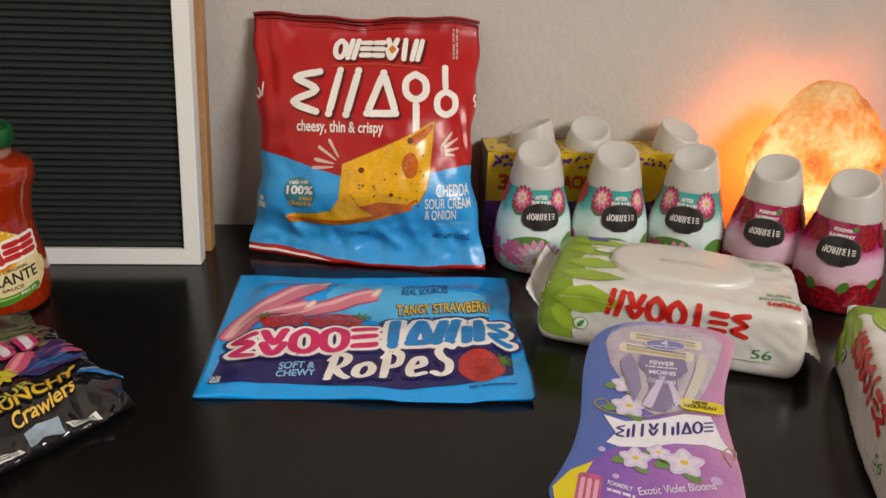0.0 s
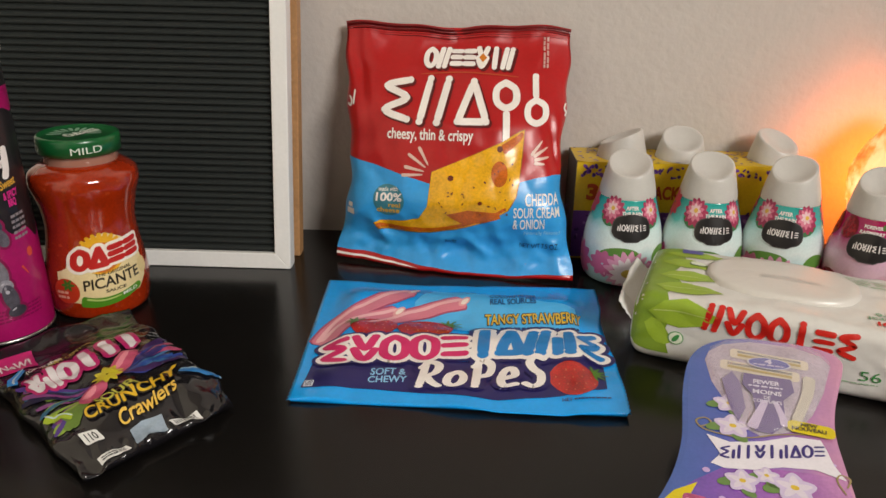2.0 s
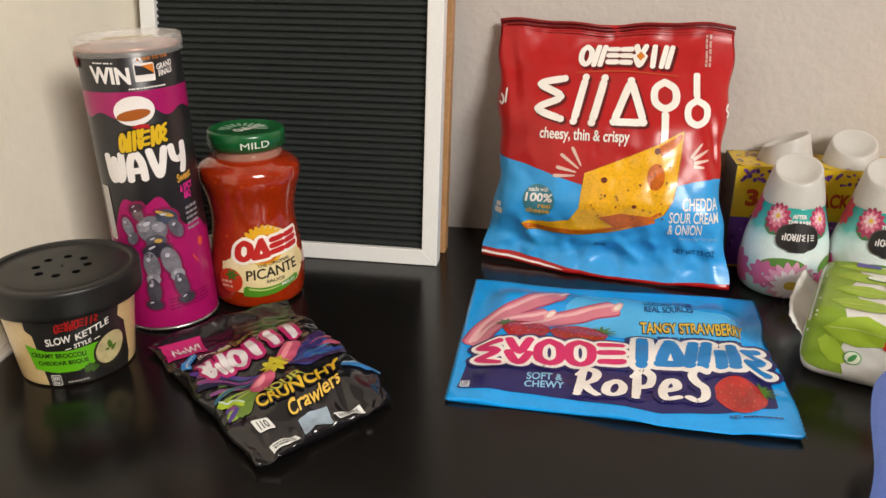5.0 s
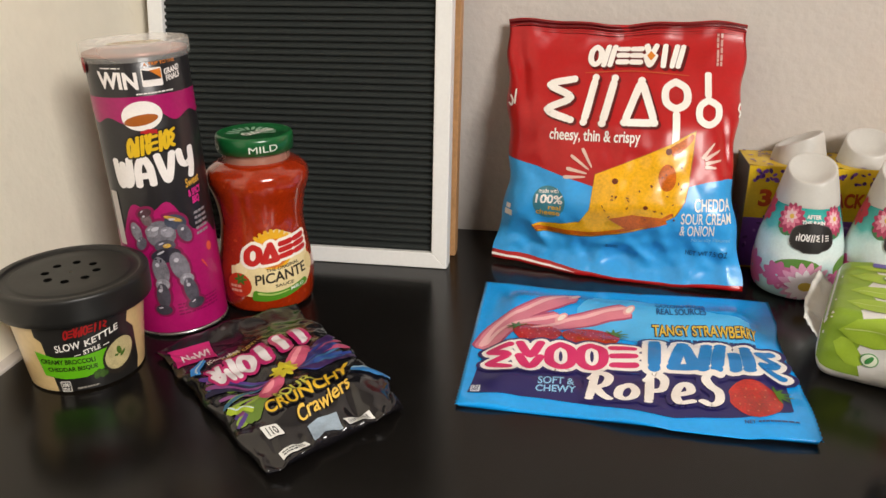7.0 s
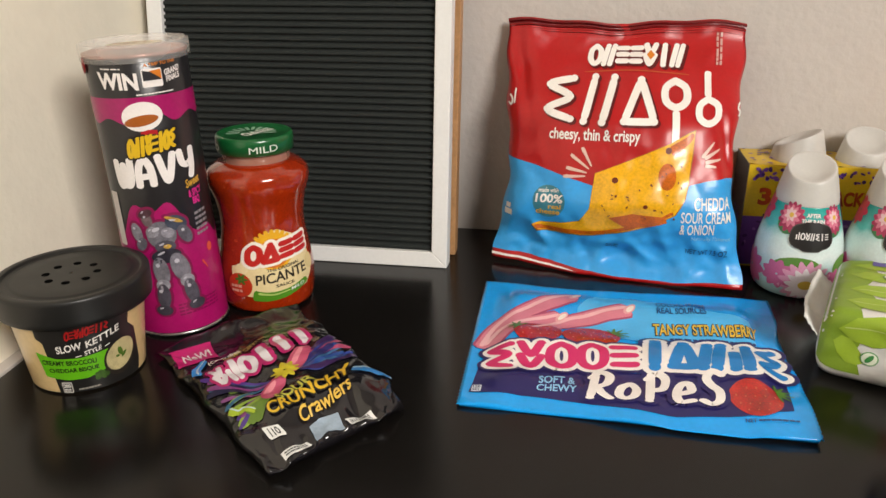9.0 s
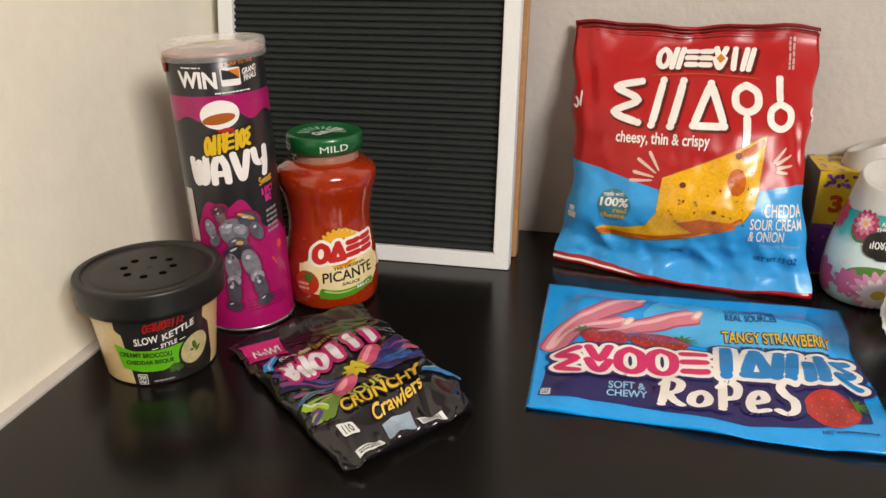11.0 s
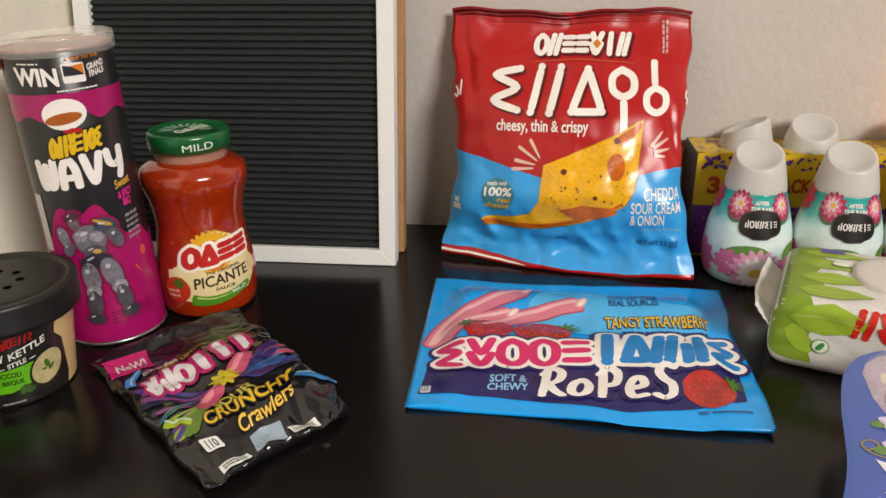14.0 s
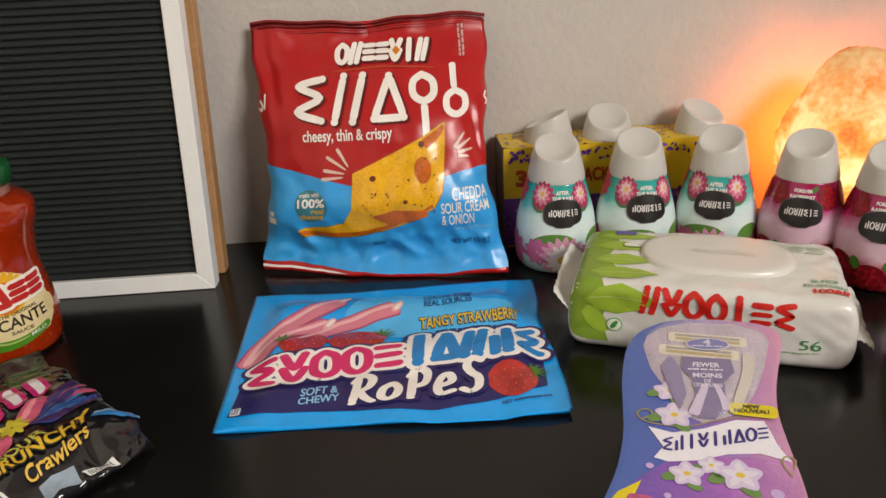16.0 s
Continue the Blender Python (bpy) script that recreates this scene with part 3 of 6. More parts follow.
    strawberry(0.385, 0.560, 0.092, 0.090, (0.462, 0.615, 40))
    strawberry(0.848, 0.245, 0.074, 0.100, (0.915, 0.300, 10))
    a, b = ((0.060, 0.285), (0.535, 0.345), (0.055, 0.465)), ((0.530, 0.350), (0.960, 0.395), (0.542, 0.580))
    band = [(0.075, 0.36), (0.18, 0.405), (0.32, 0.405), (0.44, 0.43), (0.60, 0.468), (0.78, 0.492), (0.935, 0.500)]
    art("emblem_backing", emblem("wvooe", *a, 0.56, A) + emblem("itkyw", *b, 0.56, A) + ribbon(band, 0.10, 0.10, A), S, navy, ob, 0.0019, 0.0119, 0.0111)
    art("emblem_rim", emblem("wvooe", *a, 0.40, A) + emblem("itkyw", *b, 0.40, A), S, ink("efe9e4"), ob, 0.0022, 0.0119, 0.0111)
    art("pink_emblem", emblem("wvooe", *a, 0.20, A), S, ink("cf2a68"), ob, 0.0026, 0.0119, 0.0111)
    art("blue_emblem", emblem("itkyw", *b, 0.20, A), S, ink("1f7fc6"), ob, 0.0026, 0.0119, 0.0111)
    bl2, br2, tl2 = (0.365, 0.095), (0.762, 0.170), (0.385, 0.330)
    art("name_backing", emblem("ROPES", bl2, br2, tl2, 0.29, A), S, navy, ob, 0.0020, 0.0119, 0.0111)
    art("name_writing", emblem("ROPES", bl2, br2, tl2, 0.135, A), S, ink("efe9e4"), ob, 0.0032, 0.0119, 0.0111)
    art("soft_writing", words("SOFT &\nCHEWY", (0.228, 0.140), (0.345, 0.162), (0.228, 0.258), 0.02), S, ink("8fc4e6"), ob, 0.0012, 0.0119, 0.0111)
    art("source_writing", words("COLORS FROM\nREAL SOURCES", (0.600, 0.790), (0.765, 0.815), (0.602, 0.880), 0.02), S, ink("1d3f78"), ob, 0.0012, 0.0119, 0.0111)
    art("flavour_rim", words("TANGY STRAWBERRY", (0.582, 0.640), (0.925, 0.676), (0.582, 0.722), 0.075), S, ink("2a2438"), ob, 0.0012, 0.0119, 0.0111)
    art("flavour_writing", words("TANGY STRAWBERRY", (0.585, 0.646), (0.922, 0.682), (0.585, 0.716), 0.02), S, ink("d8b43c"), ob, 0.0016, 0.0119, 0.0111)
    art("small_print", bars(14, (0.635, 0.604), (0.915, 0.632), (0.635, 0.632), 1), S, ink("1d3f78"), ob, 0.0012, 0.0119, 0.0111)
    art("weight_print", words("NET", (0.806, 0.085), (0.836, 0.088), (0.806, 0.112), 0.02) + bars(9, (0.842, 0.088), (0.952, 0.098), (0.842, 0.116), 1, 0.5, 4), S, ink("1d3f78"), ob, 0.0012, 0.0119, 0.0111)
    art("calorie_box", rect(0.037, 0.102, 0.066, 0.178, 0.004, 0.01), S, ink("dfe6ee"), ob, 0.0012, 0.0119, 0.0111)
    art("calorie_writing", words("120", (0.040, 0.145), (0.063, 0.145), (0.040, 0.170), 0.02) + bars(3, (0.041, 0.110), (0.062, 0.110), (0.041, 0.140), 2), S, navy, ob, 0.0016, 0.0119, 0.0111)


candy_rope_bag()


# ---- sour candy bag, puffed, lying askew ----
def sour_candy_bag():
    ob = thing("sour_candy_bag", pose(0, 0, 0), "black glossy bag of sour gummy candy with neon print", "candy bag")
    bl, br = Vector((-0.257, 0.434, 0.007)), Vector((-0.187, 0.524, 0.008))
    tl, tr = Vector((-0.404, 0.569, 0.003)), Vector((-0.317, 0.654, 0.010))

    def base(u, v):
        return (bl * (1 - u) + br * u) * (1 - v) + (tl * (1 - u) + tr * u) * v

    def front(u, v):
        c = min(1, max(0, u)), min(1, max(0, v))
        p = base(u, v)
        inner = (c[0] * (1 - c[0]) * 4) ** 0.5 * smoothstep(0, 0.20, c[1]) * smoothstep(0, 0.32, 0.90 - c[1])
        h = 0.0155 * inner + 0.0035 * inner * wrinkle(u * 0.12, v * 0.19, 11, 0.030)
        h += 0.0022 * wrinkle(u * 0.12, v * 0.19, 12, 0.012) * min(1, inner + 0.3) + 0.0008
        rim = 1 - smoothstep(0.0, 0.16, min(c[0], 1 - c[0], c[1] * 1.3))
        h += 0.0020 * rim * (1 - 2.4 * abs(wrinkle(u * 0.12, v * 0.19, 15, 0.011))) + 0.0011 * (1 - 3 * min(0.33, abs(wrinkle(u * 0.12, v * 0.19, 16, 0.022))))
        h += 0.004 * math.exp(-((u - 0.80) / 0.12) ** 2) * math.exp(-((v - 0.10) / 0.05) ** 2) - 0.004 * math.exp(-((u - 0.68) / 0.05) ** 2) * math.exp(-((v - 0.06) / 0.07) ** 2)
        p.z += max(h, -p.z + 0.001)
        d = (br - bl).normalized()
        p += Vector((d.y, -d.x, 0)) * (0.004 * math.sin(u * 8 + 1) + 0.0016 * math.sin(u * 27) - 0.012 * smoothstep(0.86, 1.0, u) - 0.007 * smoothstep(0.10, 0.0, u)) * (1 - smoothstep(0, 0.15, v))
        p += d * 0.0022 * math.sin(v * 23 + 4 * u) * abs(2 * c[0] - 1) ** 6 + Vector((d.y, -d.x, 0)) * 0.002 * math.sin(u * 21) * smoothstep(0.9, 1.0, v)
        p.z += 0.006 * math.sin(u * 3.1) * smoothstep(0.9, 1, v)
        return p

    def back(u, v):
        p = base(u, v)
        p.z = 0.0008 + (0.002 if min(u, 1 - u, v, 1 - v) < 0.03 else 0)
        return p

    black = mat("glossy_black_film", (0.009, 0.008, 0.010), 0.16, spread=0.2, scale=30, bump=0.10, bump_scale=110, coat=0.5)
    film_bag("film", front, back, 84, 120, black, ob)
    skin = sheet(front)

    def S(u, v, lift=0.0):
        k = math.sin(math.pi * min(1, max(0, u))) ** 1.5 * math.sin(math.pi * min(1, max(0, v))) ** 0.8
        return skin(u - 0.14 * k, v - 0.095 * k, 0.0002 + lift * 0.5)

    A = 0.65
    rnd = random.Random(21)
    tones = ("2f3f8c", "4a2f7a", "274a8c", "5f7a2a", "2c2a66", "7d3f78", "3a2352", "87a23a", "3b6a92", "1d1c3e", "b0486a", "2a5a78")
    for k in range(44):
        side = -1 if k % 2 else 1
        a = rnd.uniform(-0.85, 0.62) if side < 0 else rnd.uniform(-0.42, 0.62)
        far = (0.55, 0.42)[side > 0] * rnd.uniform(0.75, 1.0)
        x1, y1 = 0.575 + side * far, 0.445 + a * 0.30 * far / 0.5
        bend = rnd.uniform(-0.03, 0.03)
        line = [(0.575 + side * 0.08, 0.445 + a * 0.04), ((0.575 + x1) / 2, (0.445 + y1) / 2 + bend), (min(0.985, max(0.015, x1)), y1)]
        art("colour_streak", ribbon(line, 0.008, rnd.uniform(0.015, 0.05), A), S, ink(tones[k % 12]), ob, 0.0004 + 0.00003 * k, 0.0119, 0.0083)
    pinkf = ink("b94f6c")
    art("candy_blossom", oval(0.44, 0.395, 0.135, 0.045, 24) + oval(0.70, 0.505, 0.12, 0.045, 30), S, pinkf, ob, 0.0020, 0.0119, 0.0083, each=True)
    art("blossom_shine", oval(0.43, 0.41, 0.08, 0.014, 24) + oval(0.70, 0.52, 0.07, 0.014, 30), S, ink("db8794"), ob, 0.0023, 0.0119, 0.0083, each=True)
    art("blossom_heart", flower(0.590, 0.470, 0.055, 9, A, 0.2), S, ink("c2b42c"), ob, 0.0026, 0.0119, 0.0083)
    art("emblem_rim", emblem("vyoiii", (0.135, 0.505), (0.875, 0.600), (0.135, 0.645), 0.48, A), S, ink("b01d62"), ob, 0.0024, 0.0119, 0.0083)
    art("emblem", emblem("vyoiii", (0.135, 0.505), (0.875, 0.600), (0.135, 0.645), 0.24, A), S, ink("d9d3d6"), ob, 0.0028, 0.0119, 0.0083)
    art("new_flag", pts((0.030, 0.790), (0.335, 0.785), (0.345, 0.945), (0.040, 0.948)), S, ink("c2246e"), ob, 0.0008, 0.0119, 0.0083)
    art("new_writing", words("NeW!", (0.085, 0.815), (0.305, 0.822), (0.095, 0.895), 0.03), S, ink("ece4e6"), ob, 0.0012, 0.0119, 0.0083)
    art("shell_writing", words("(Candy shell.", (0.215, 0.700), (0.48, 0.728), (0.215, 0.733), 0.02), S, ink("d8d3c8"), ob, 0.0022, 0.0119, 0.0083)
    art("centre_writing", words("CHEWY CENTER", (0.32, 0.683), (0.66, 0.755), (0.318, 0.718), 0.02), S, ink("b6a83a"), ob, 0.0022, 0.0119, 0.0083)
    art("flavour_rim", words("SOUR", (0.385, 0.285), (0.650, 0.292), (0.385, 0.348), 0.08) + words("CRUNCHY", (0.245, 0.222), (0.840, 0.235), (0.280, 0.300), 0.08), S, ink("141210"), ob, 0.0034, 0.0119, 0.0083)
    art("sour_writing", words("SOUR", (0.39, 0.292), (0.645, 0.298), (0.39, 0.342), 0.02), S, ink("b9b84a"), ob, 0.0039, 0.0119, 0.0083)
    art("crunchy_writing", words("CRUNCHY", (0.255, 0.228), (0.830, 0.240), (0.288, 0.295), 0.02), S, ink("d8b02a"), ob, 0.0039, 0.0119, 0.0083)
    art("crawlers_writing", words("Crawlers", (0.390, 0.150), (0.765, 0.172), (0.420, 0.212), 0.02), S, ink("dab24a"), ob, 0.0039, 0.0119, 0.0083)
    for h, line in (("2f86cf", [(0.06, 0.645), (0.10, 0.70), (0.16, 0.735), (0.215, 0.765)]), ("9fb52c", [(0.045, 0.345), (0.085, 0.315), (0.14, 0.318), (0.20, 0.285)]), ("2e78b8", [(0.855, 0.265), (0.905, 0.225), (0.955, 0.19), (1.0, 0.145)])):
        art("gummy_picture", ribbon(line, 0.042, 0.036, A), S, ink(h), ob, 0.0023, 0.0119, 0.0083)
        art("gummy_shine", ribbon([(x + 0.01, y + 0.008) for x, y in line], 0.010, 0.006, A), S, ink("b9cfd8"), ob, 0.0026, 0.0119, 0.0083)
    art("calorie_box", rect(0.130, 0.122, 0.250, 0.178, 0.012, 0.008), S, ink("dcdcd8"), ob, 0.0012, 0.0119, 0.0083)
    art("calorie_writing", words("110", (0.155, 0.130), (0.228, 0.132), (0.155, 0.168), 0.02), S, ink("1a1a1a"), ob, 0.0016, 0.0119, 0.0083)
    art("silver_patch", pts((0.345, 0.010), (0.545, 0.006), (0.605, 0.112), (0.50, 0.130), (0.410, 0.118)), S, mat("worn_silver_film", srgb("9fb0c0"), 0.35, 0.3, spread=0.12, scale=60), ob, 0.0012, 0.0119, 0.0083)
    art("barcode_panel", rect(0.115, 0.022, 0.31, 0.058, 0.004, 0.002) + rect(0.60, 0.022, 0.76, 0.060, 0.004, 0.002), S, ink("dcdcd8"), ob, 0.0012, 0.0119, 0.0083, each=True)
    tagged(art("barcode_print", bars(9, (0.135, 0.028), (0.29, 0.028), (0.135, 0.052), 2, 0.5, 9) + [q for k in range(9) for q in pts((0.62 + k * 0.014, 0.028), (0.626 + k * 0.014, 0.028), (0.626 + k * 0.014, 0.054), (0.62 + k * 0.014, 0.054))], S, ink("202020"), ob, 0.0016, 0.0119, 0.0083), kind="stuff")


sour_candy_bag()


# ---- chip can ----
def ramp_mat(name, stops, rough, axis="Z", lo=0.0, hi=0.1, coat=0.3, spread=0.06):
    """A printed sleeve whose colour runs along one axis."""
    m = mat(name, (1, 1, 1), rough, spread=spread, scale=50, coat=coat)
    n, l = m.node_tree.nodes, m.node_tree.links
    tc = next(k for k in n if k.type == "TEX_COORD")
    sep, mr, cr = n.new("ShaderNodeSeparateXYZ"), n.new("ShaderNodeMapRange"), n.new("ShaderNodeValToRGB")
    l.new(tc.outputs["Object"], sep.inputs[0])
    l.new(sep.outputs[axis], mr.inputs["Value"])
    mr.inputs["From Min"].default_value, mr.inputs["From Max"].default_value = lo, hi
    wob = next(k for k in n if k.type == "TEX_NOISE")
    ad = n.new("ShaderNodeMath")
    ad.operation = "MULTIPLY_ADD"
    ad.inputs[1].default_value, ad.inputs[2].default_value = 0.22, -0.11
    l.new(wob.outputs["Fac"], ad.inputs[0])
    sm = n.new("ShaderNodeMath")
    sm.operation = "ADD"
    l.new(mr.outputs[0], sm.inputs[0])
    l.new(ad.outputs[0], sm.inputs[1])
    l.new(sm.outputs[0], cr.inputs[0])
    e = cr.color_ramp.elements
    while len(e) < len(stops):
        e.new(0.5)
    for el, (p, h) in zip(e, stops):
        el.position, el.color = p, (*srgb(h), 1)
    mul = next(k for k in n if k.type == "VECT_MATH")
    l.new(cr.outputs[0], mul.inputs[0])
    return m


def clear_plastic(name, tint, share, rough=0.12):
    m = bpy.data.materials.new(name)
    m.use_nodes = True
    n, l = m.node_tree.nodes, m.node_tree.links
    b, out = n["Principled BSDF"], n["Material Output"]
    b.inputs["Base Color"].default_value = (*tint, 1)
    b.inputs["Roughness"].default_value = rough
    tr, mx = n.new("ShaderNodeBsdfTransparent"), n.new("ShaderNodeMixShader")
    mx.inputs[0].default_value = share
    l.new(tr.outputs[0], mx.inputs[1])
    l.new(b.outputs[0], mx.inputs[2])
    l.new(mx.outputs[0], out.inputs[0])
    return m


def chip_can():
    ob = thing("chip_can", pose(-0.4165, 0.6400, 0.001, 0, -2.0, 0) @ Matrix.Diagonal((1.015, 1.015, 1.022, 1)), "tall black and magenta cardboard chip can with a clear plastic lid", "chip can")
    R = 0.0382
    black = mat("satin_black_card", (0.014, 0.013, 0.015), 0.32, spread=0.15, scale=40, bump=0.02, bump_scale=500, coat=0.25)
    magenta = mat("printed_magenta", srgb("a3105f"), 0.32, spread=0.10, scale=35, coat=0.25)
    tin = mat("rim_tin", (0.62, 0.60, 0.58), 0.28, 0.9, spread=0.08, scale=60)
    part("tube", lathe([(R - 0.0006, 0.0015), (R, 0.0025), (R, 0.2265), (R - 0.0006, 0.2275)], 96), black, ob)
    part("bottom_rim", lathe([(R - 0.004, 0.0), (R + 0.0002, 0.0), (R + 0.0008, 0.0010), (R + 0.0004, 0.0022), (R - 0.003, 0.0024)], 96), tin, ob, "thin metal bottom rim")
    part("foil_seal", lathe([(0.002, 0.2285), (R - 0.003, 0.2285), (R - 0.001, 0.2300), (R + 0.0008, 0.2296), (R + 0.0006, 0.2272)], 72), mat("pink_foil_seal", srgb("b88a7c"), 0.3, 0.3, spread=0.12, scale=50), ob, "foil seal under the lid")
    lid = part("lid", lathe([(R + 0.0014, 0.2235), (R + 0.0026, 0.2240), (R + 0.0027, 0.2345), (R + 0.0022, 0.2366), (R + 0.0004, 0.2372), (R - 0.0012, 0.2356), (R - 0.004, 0.2344), (0.002, 0.2340)], 96, False), clear_plastic("clear_lid_plastic", (0.86, 0.84, 0.80), 0.30, 0.08), ob, "translucent clear plastic lid")
    def top(u, v, lift=0.0):
        return Vector((u, v, 0.2345 + lift))
    art("lid_mark", oval(0.003, -0.004, 0.021, 0.014, 28, 30), top, ink("d6cbb4"), lid, 0.0, 0.05)
    art("lid_mark_print", emblem("oevi", (-0.010, -0.014), (0.014, -0.001), (-0.013, -0.008)), top, ink("c29a8c"), lid, 0.0006, 0.05)
    S = turned(lambda z: R, -63.4, R)
    tab = part("pull_tab", lathe([(0.001, 0), (0.006, 0.0004), (0.006, 0.0010), (0.001, 0.0014)], 16), ink("8e1418"), ob, "red foil pull tab")
    tab.matrix_local = Matrix.Translation((0.0385 * math.cos(radians(-138)), 0.0385 * math.sin(radians(-138)), 0.2215)) @ Euler((0, radians(90), radians(-138))).to_matrix().to_4x4()
    def drip(z0, amp, seed):
        return lambda u: z0 + amp * (0.55 * math.sin(u * 190 + seed) + 0.45 * math.sin(u * 97 + 2.1 * seed))
    n = 90
    us = [(-math.pi + 2 * math.pi * i / n) * R for i in range(n + 1)]
    lo, hi = drip(0.183, 0.0070, 0.5), (lambda u: 0.1990)
    art("magenta_band", patch(us, lo, hi, 2), S, magenta, ob, 0.0003, 1)
    lo2 = lambda u: 0.099 + 0.016 * math.sin(u * 60 + 2.0) + 0.006 * math.sin(u * 210)
    art("magenta_field", patch(us, lambda u: 0.003, lo2, 6), S, magenta, ob, 0.0003, 1)
    white, yellow, st = ink("ece6e2"), ink("d9b21c"), 0.004
    art("win_writing", words("WIN", (-0.030, 0.2060), (0.0005, 0.2040), (-0.030, 0.2185), 0.04), S, white, ob, 0.0006, st)
    art("win_small_print", bars(4, (-0.026, 0.2198), (-0.010, 0.2193), (-0.026, 0.2214), 1) + bars(12, (-0.002, 0.2000), (0.026, 0.2005), (-0.002, 0.2014), 1, 0.7), S, white, ob, 0.0006, st)
    art("prize_box", rect(0.0035, 0.2055, 0.0185, 0.2190, 0.0012), S, white, ob, 0.0006, st)
    art("prize_emblem", pts((0.0045, 0.2105), (0.0175, 0.2105), (0.0175, 0.2135), (0.011, 0.2165), (0.0045, 0.2180)), S, ink("2a2a2e"), ob, 0.0009, st)
    art("prize_emblem_flash", pts((0.0095, 0.2172), (0.0178, 0.2182), (0.0178, 0.2108), (0.0145, 0.2135)), S, ink("d27a24"), ob, 0.0011, st)
    art("prize_writing", words("GRAND\nFINALS", (0.0205, 0.2075), (0.0345, 0.2100), (0.0205, 0.2170), 0.03), S, white, ob, 0.0006, st)
    art("prize_small_writing", words("A TRIP TO THE", (0.006, 0.2204), (0.031, 0.2216), (0.006, 0.2228), 0.02), S, ink("cf7a2a"), ob, 0.0006, st)
    art("emblem_oval", oval(-0.001, 0.1845, 0.0150, 0.0110, 6, 30), S, white, ob, 0.0007, st)
    art("emblem_lens", oval(-0.002, 0.1815, 0.0125, 0.0040, 8, 24), S, ink("a4581c"), ob, 0.0010, st)
    art("emblem_bow", pts((-0.004, 0.1730), (0.002, 0.1745), (0.008, 0.1735), (0.008, 0.1695), (0.002, 0.1715), (-0.004, 0.1690)), S, ink("b01c22"), ob, 0.0010, st)
    art("emblem_rim", emblem("oyiveiow", (-0.0165, 0.1520), (0.0190, 0.1575), (-0.0145, 0.1690), 0.34), S, ink("1a1718"), ob, 0.0008, st)
    art("emblem", emblem("oyiveiow", (-0.0165, 0.1520), (0.0190, 0.1575), (-0.0145, 0.1690), 0.17), S, yellow, ob, 0.0011, st)
    art("wavy_writing", emblem("WAVY", (-0.0310, 0.1275), (0.0345, 0.1310), (-0.0310, 0.1540), 0.22), S, white, ob, 0.0007, st)
    art("flavour_writing", words("Sweet", (0.0225, 0.1235), (0.0365, 0.1265), (0.0225, 0.1305), 0.02) , S, ink("d9a63c"), ob, 0.0007, st)
    art("flavour_writing", words("& SPICY\nBBQ", (0.0235, 0.1080), (0.0365, 0.1100), (0.0235, 0.1215), 0.04), S, ink("d22a86"), ob, 0.0007, st)
    art("flavour_small_print", bars(4, (0.0255, 0.082), (0.0385, 0.0835), (0.0255, 0.104), 5, 0.5, 3), S, ink("8a8488"), ob, 0.0007, st)
    plates = ((-0.003, 0.090, 0.0115, 0.0115, 0, "6a6870"), (-0.0120, 0.1035, 0.0042, 0.0058, 10, "6a5a5e"), (-0.0125, 0.1085, 0.0058, 0.0034, 20, "4a3038"), (0.0095, 0.0985, 0.0088, 0.0062, -24, "3c4252"),
              (0.0080, 0.1015, 0.0075, 0.0016, -26, "b8923a"), (-0.0220, 0.0930, 0.0046, 0.0080, 12, "7f7d86"), (-0.0195, 0.0830, 0.0042, 0.0060, -30, "5c5a64"), (0.0150, 0.0880, 0.0050, 0.0085, 24, "5a5862"),
              (-0.0095, 0.0930, 0.0052, 0.0046, 20, "8d8b93"), (0.0020, 0.0915, 0.0050, 0.0044, -10, "83818a"), (-0.0015, 0.0800, 0.0080, 0.0052, 0, "4a4852"), (0.0000, 0.0800, 0.0030, 0.0018, 0, "b8923a"),
              (-0.0020, 0.0720, 0.0115, 0.0062, 4, "2e2c36"), (-0.0080, 0.0590, 0.0062, 0.0125, 4, "77757d"), (0.0070, 0.0610, 0.0070, 0.0130, 14, "6e6c75"), (-0.0085, 0.0470, 0.0056, 0.0052, 0, "94929a"),
              (0.0105, 0.0485, 0.0058, 0.0054, 10, "8a8890"), (-0.0095, 0.0370, 0.0054, 0.0110, -2, "45434d"), (0.0125, 0.0385, 0.0054, 0.0115, 10, "4c4a54"), (-0.0110, 0.0245, 0.0066, 0.0046, -8, "36343e"), (0.0150, 0.0265, 0.0068, 0.0046, 8, "3a3842"))
    rim = ink("7d1246")
    art("picture_ground", [q for x, z, rx, rz, turn, h in plates for q in oval(x, z, rx + 0.0022, rz + 0.0022, turn, 16)], S, rim, ob, 0.0005, st)
    for k, (x, z, rx, rz, turn, h) in enumerate(plates):
        art("picture_plate", oval(x, z, rx, rz, turn, 18), S, mat("printed_plate_" + h, srgb(h), 0.32, spread=0.45, scale=170), ob, 0.0009 + 0.00002 * k, st)
        art("picture_shine", oval(x - rx * 0.3, z + rz * 0.45, rx * 0.28, rz * 0.14, turn + 20, 10), S, ink("b9b7c0"), ob, 0.0015, 0.01)
    art("picture_glow", oval(0.036, 0.070, 0.003, 0.004) + ribbon([(0.026, 0.061), (0.029, 0.056), (0.0305, 0.053)], 0.002, 0.0006), S, ink("d0503c"), ob, 0.0006, st)
    art("foot_small_print", bars(10, (0.000, 0.017), (0.036, 0.019), (0.000, 0.029), 4, 0.5, 6), S, ink("7d0a48"), ob, 0.0006, st)
    art("nutrition_panel", rect(-0.0445, 0.080, -0.0355, 0.125, 0.001), S, ink("cfc8c4"), ob, 0.0006, st)


chip_can()


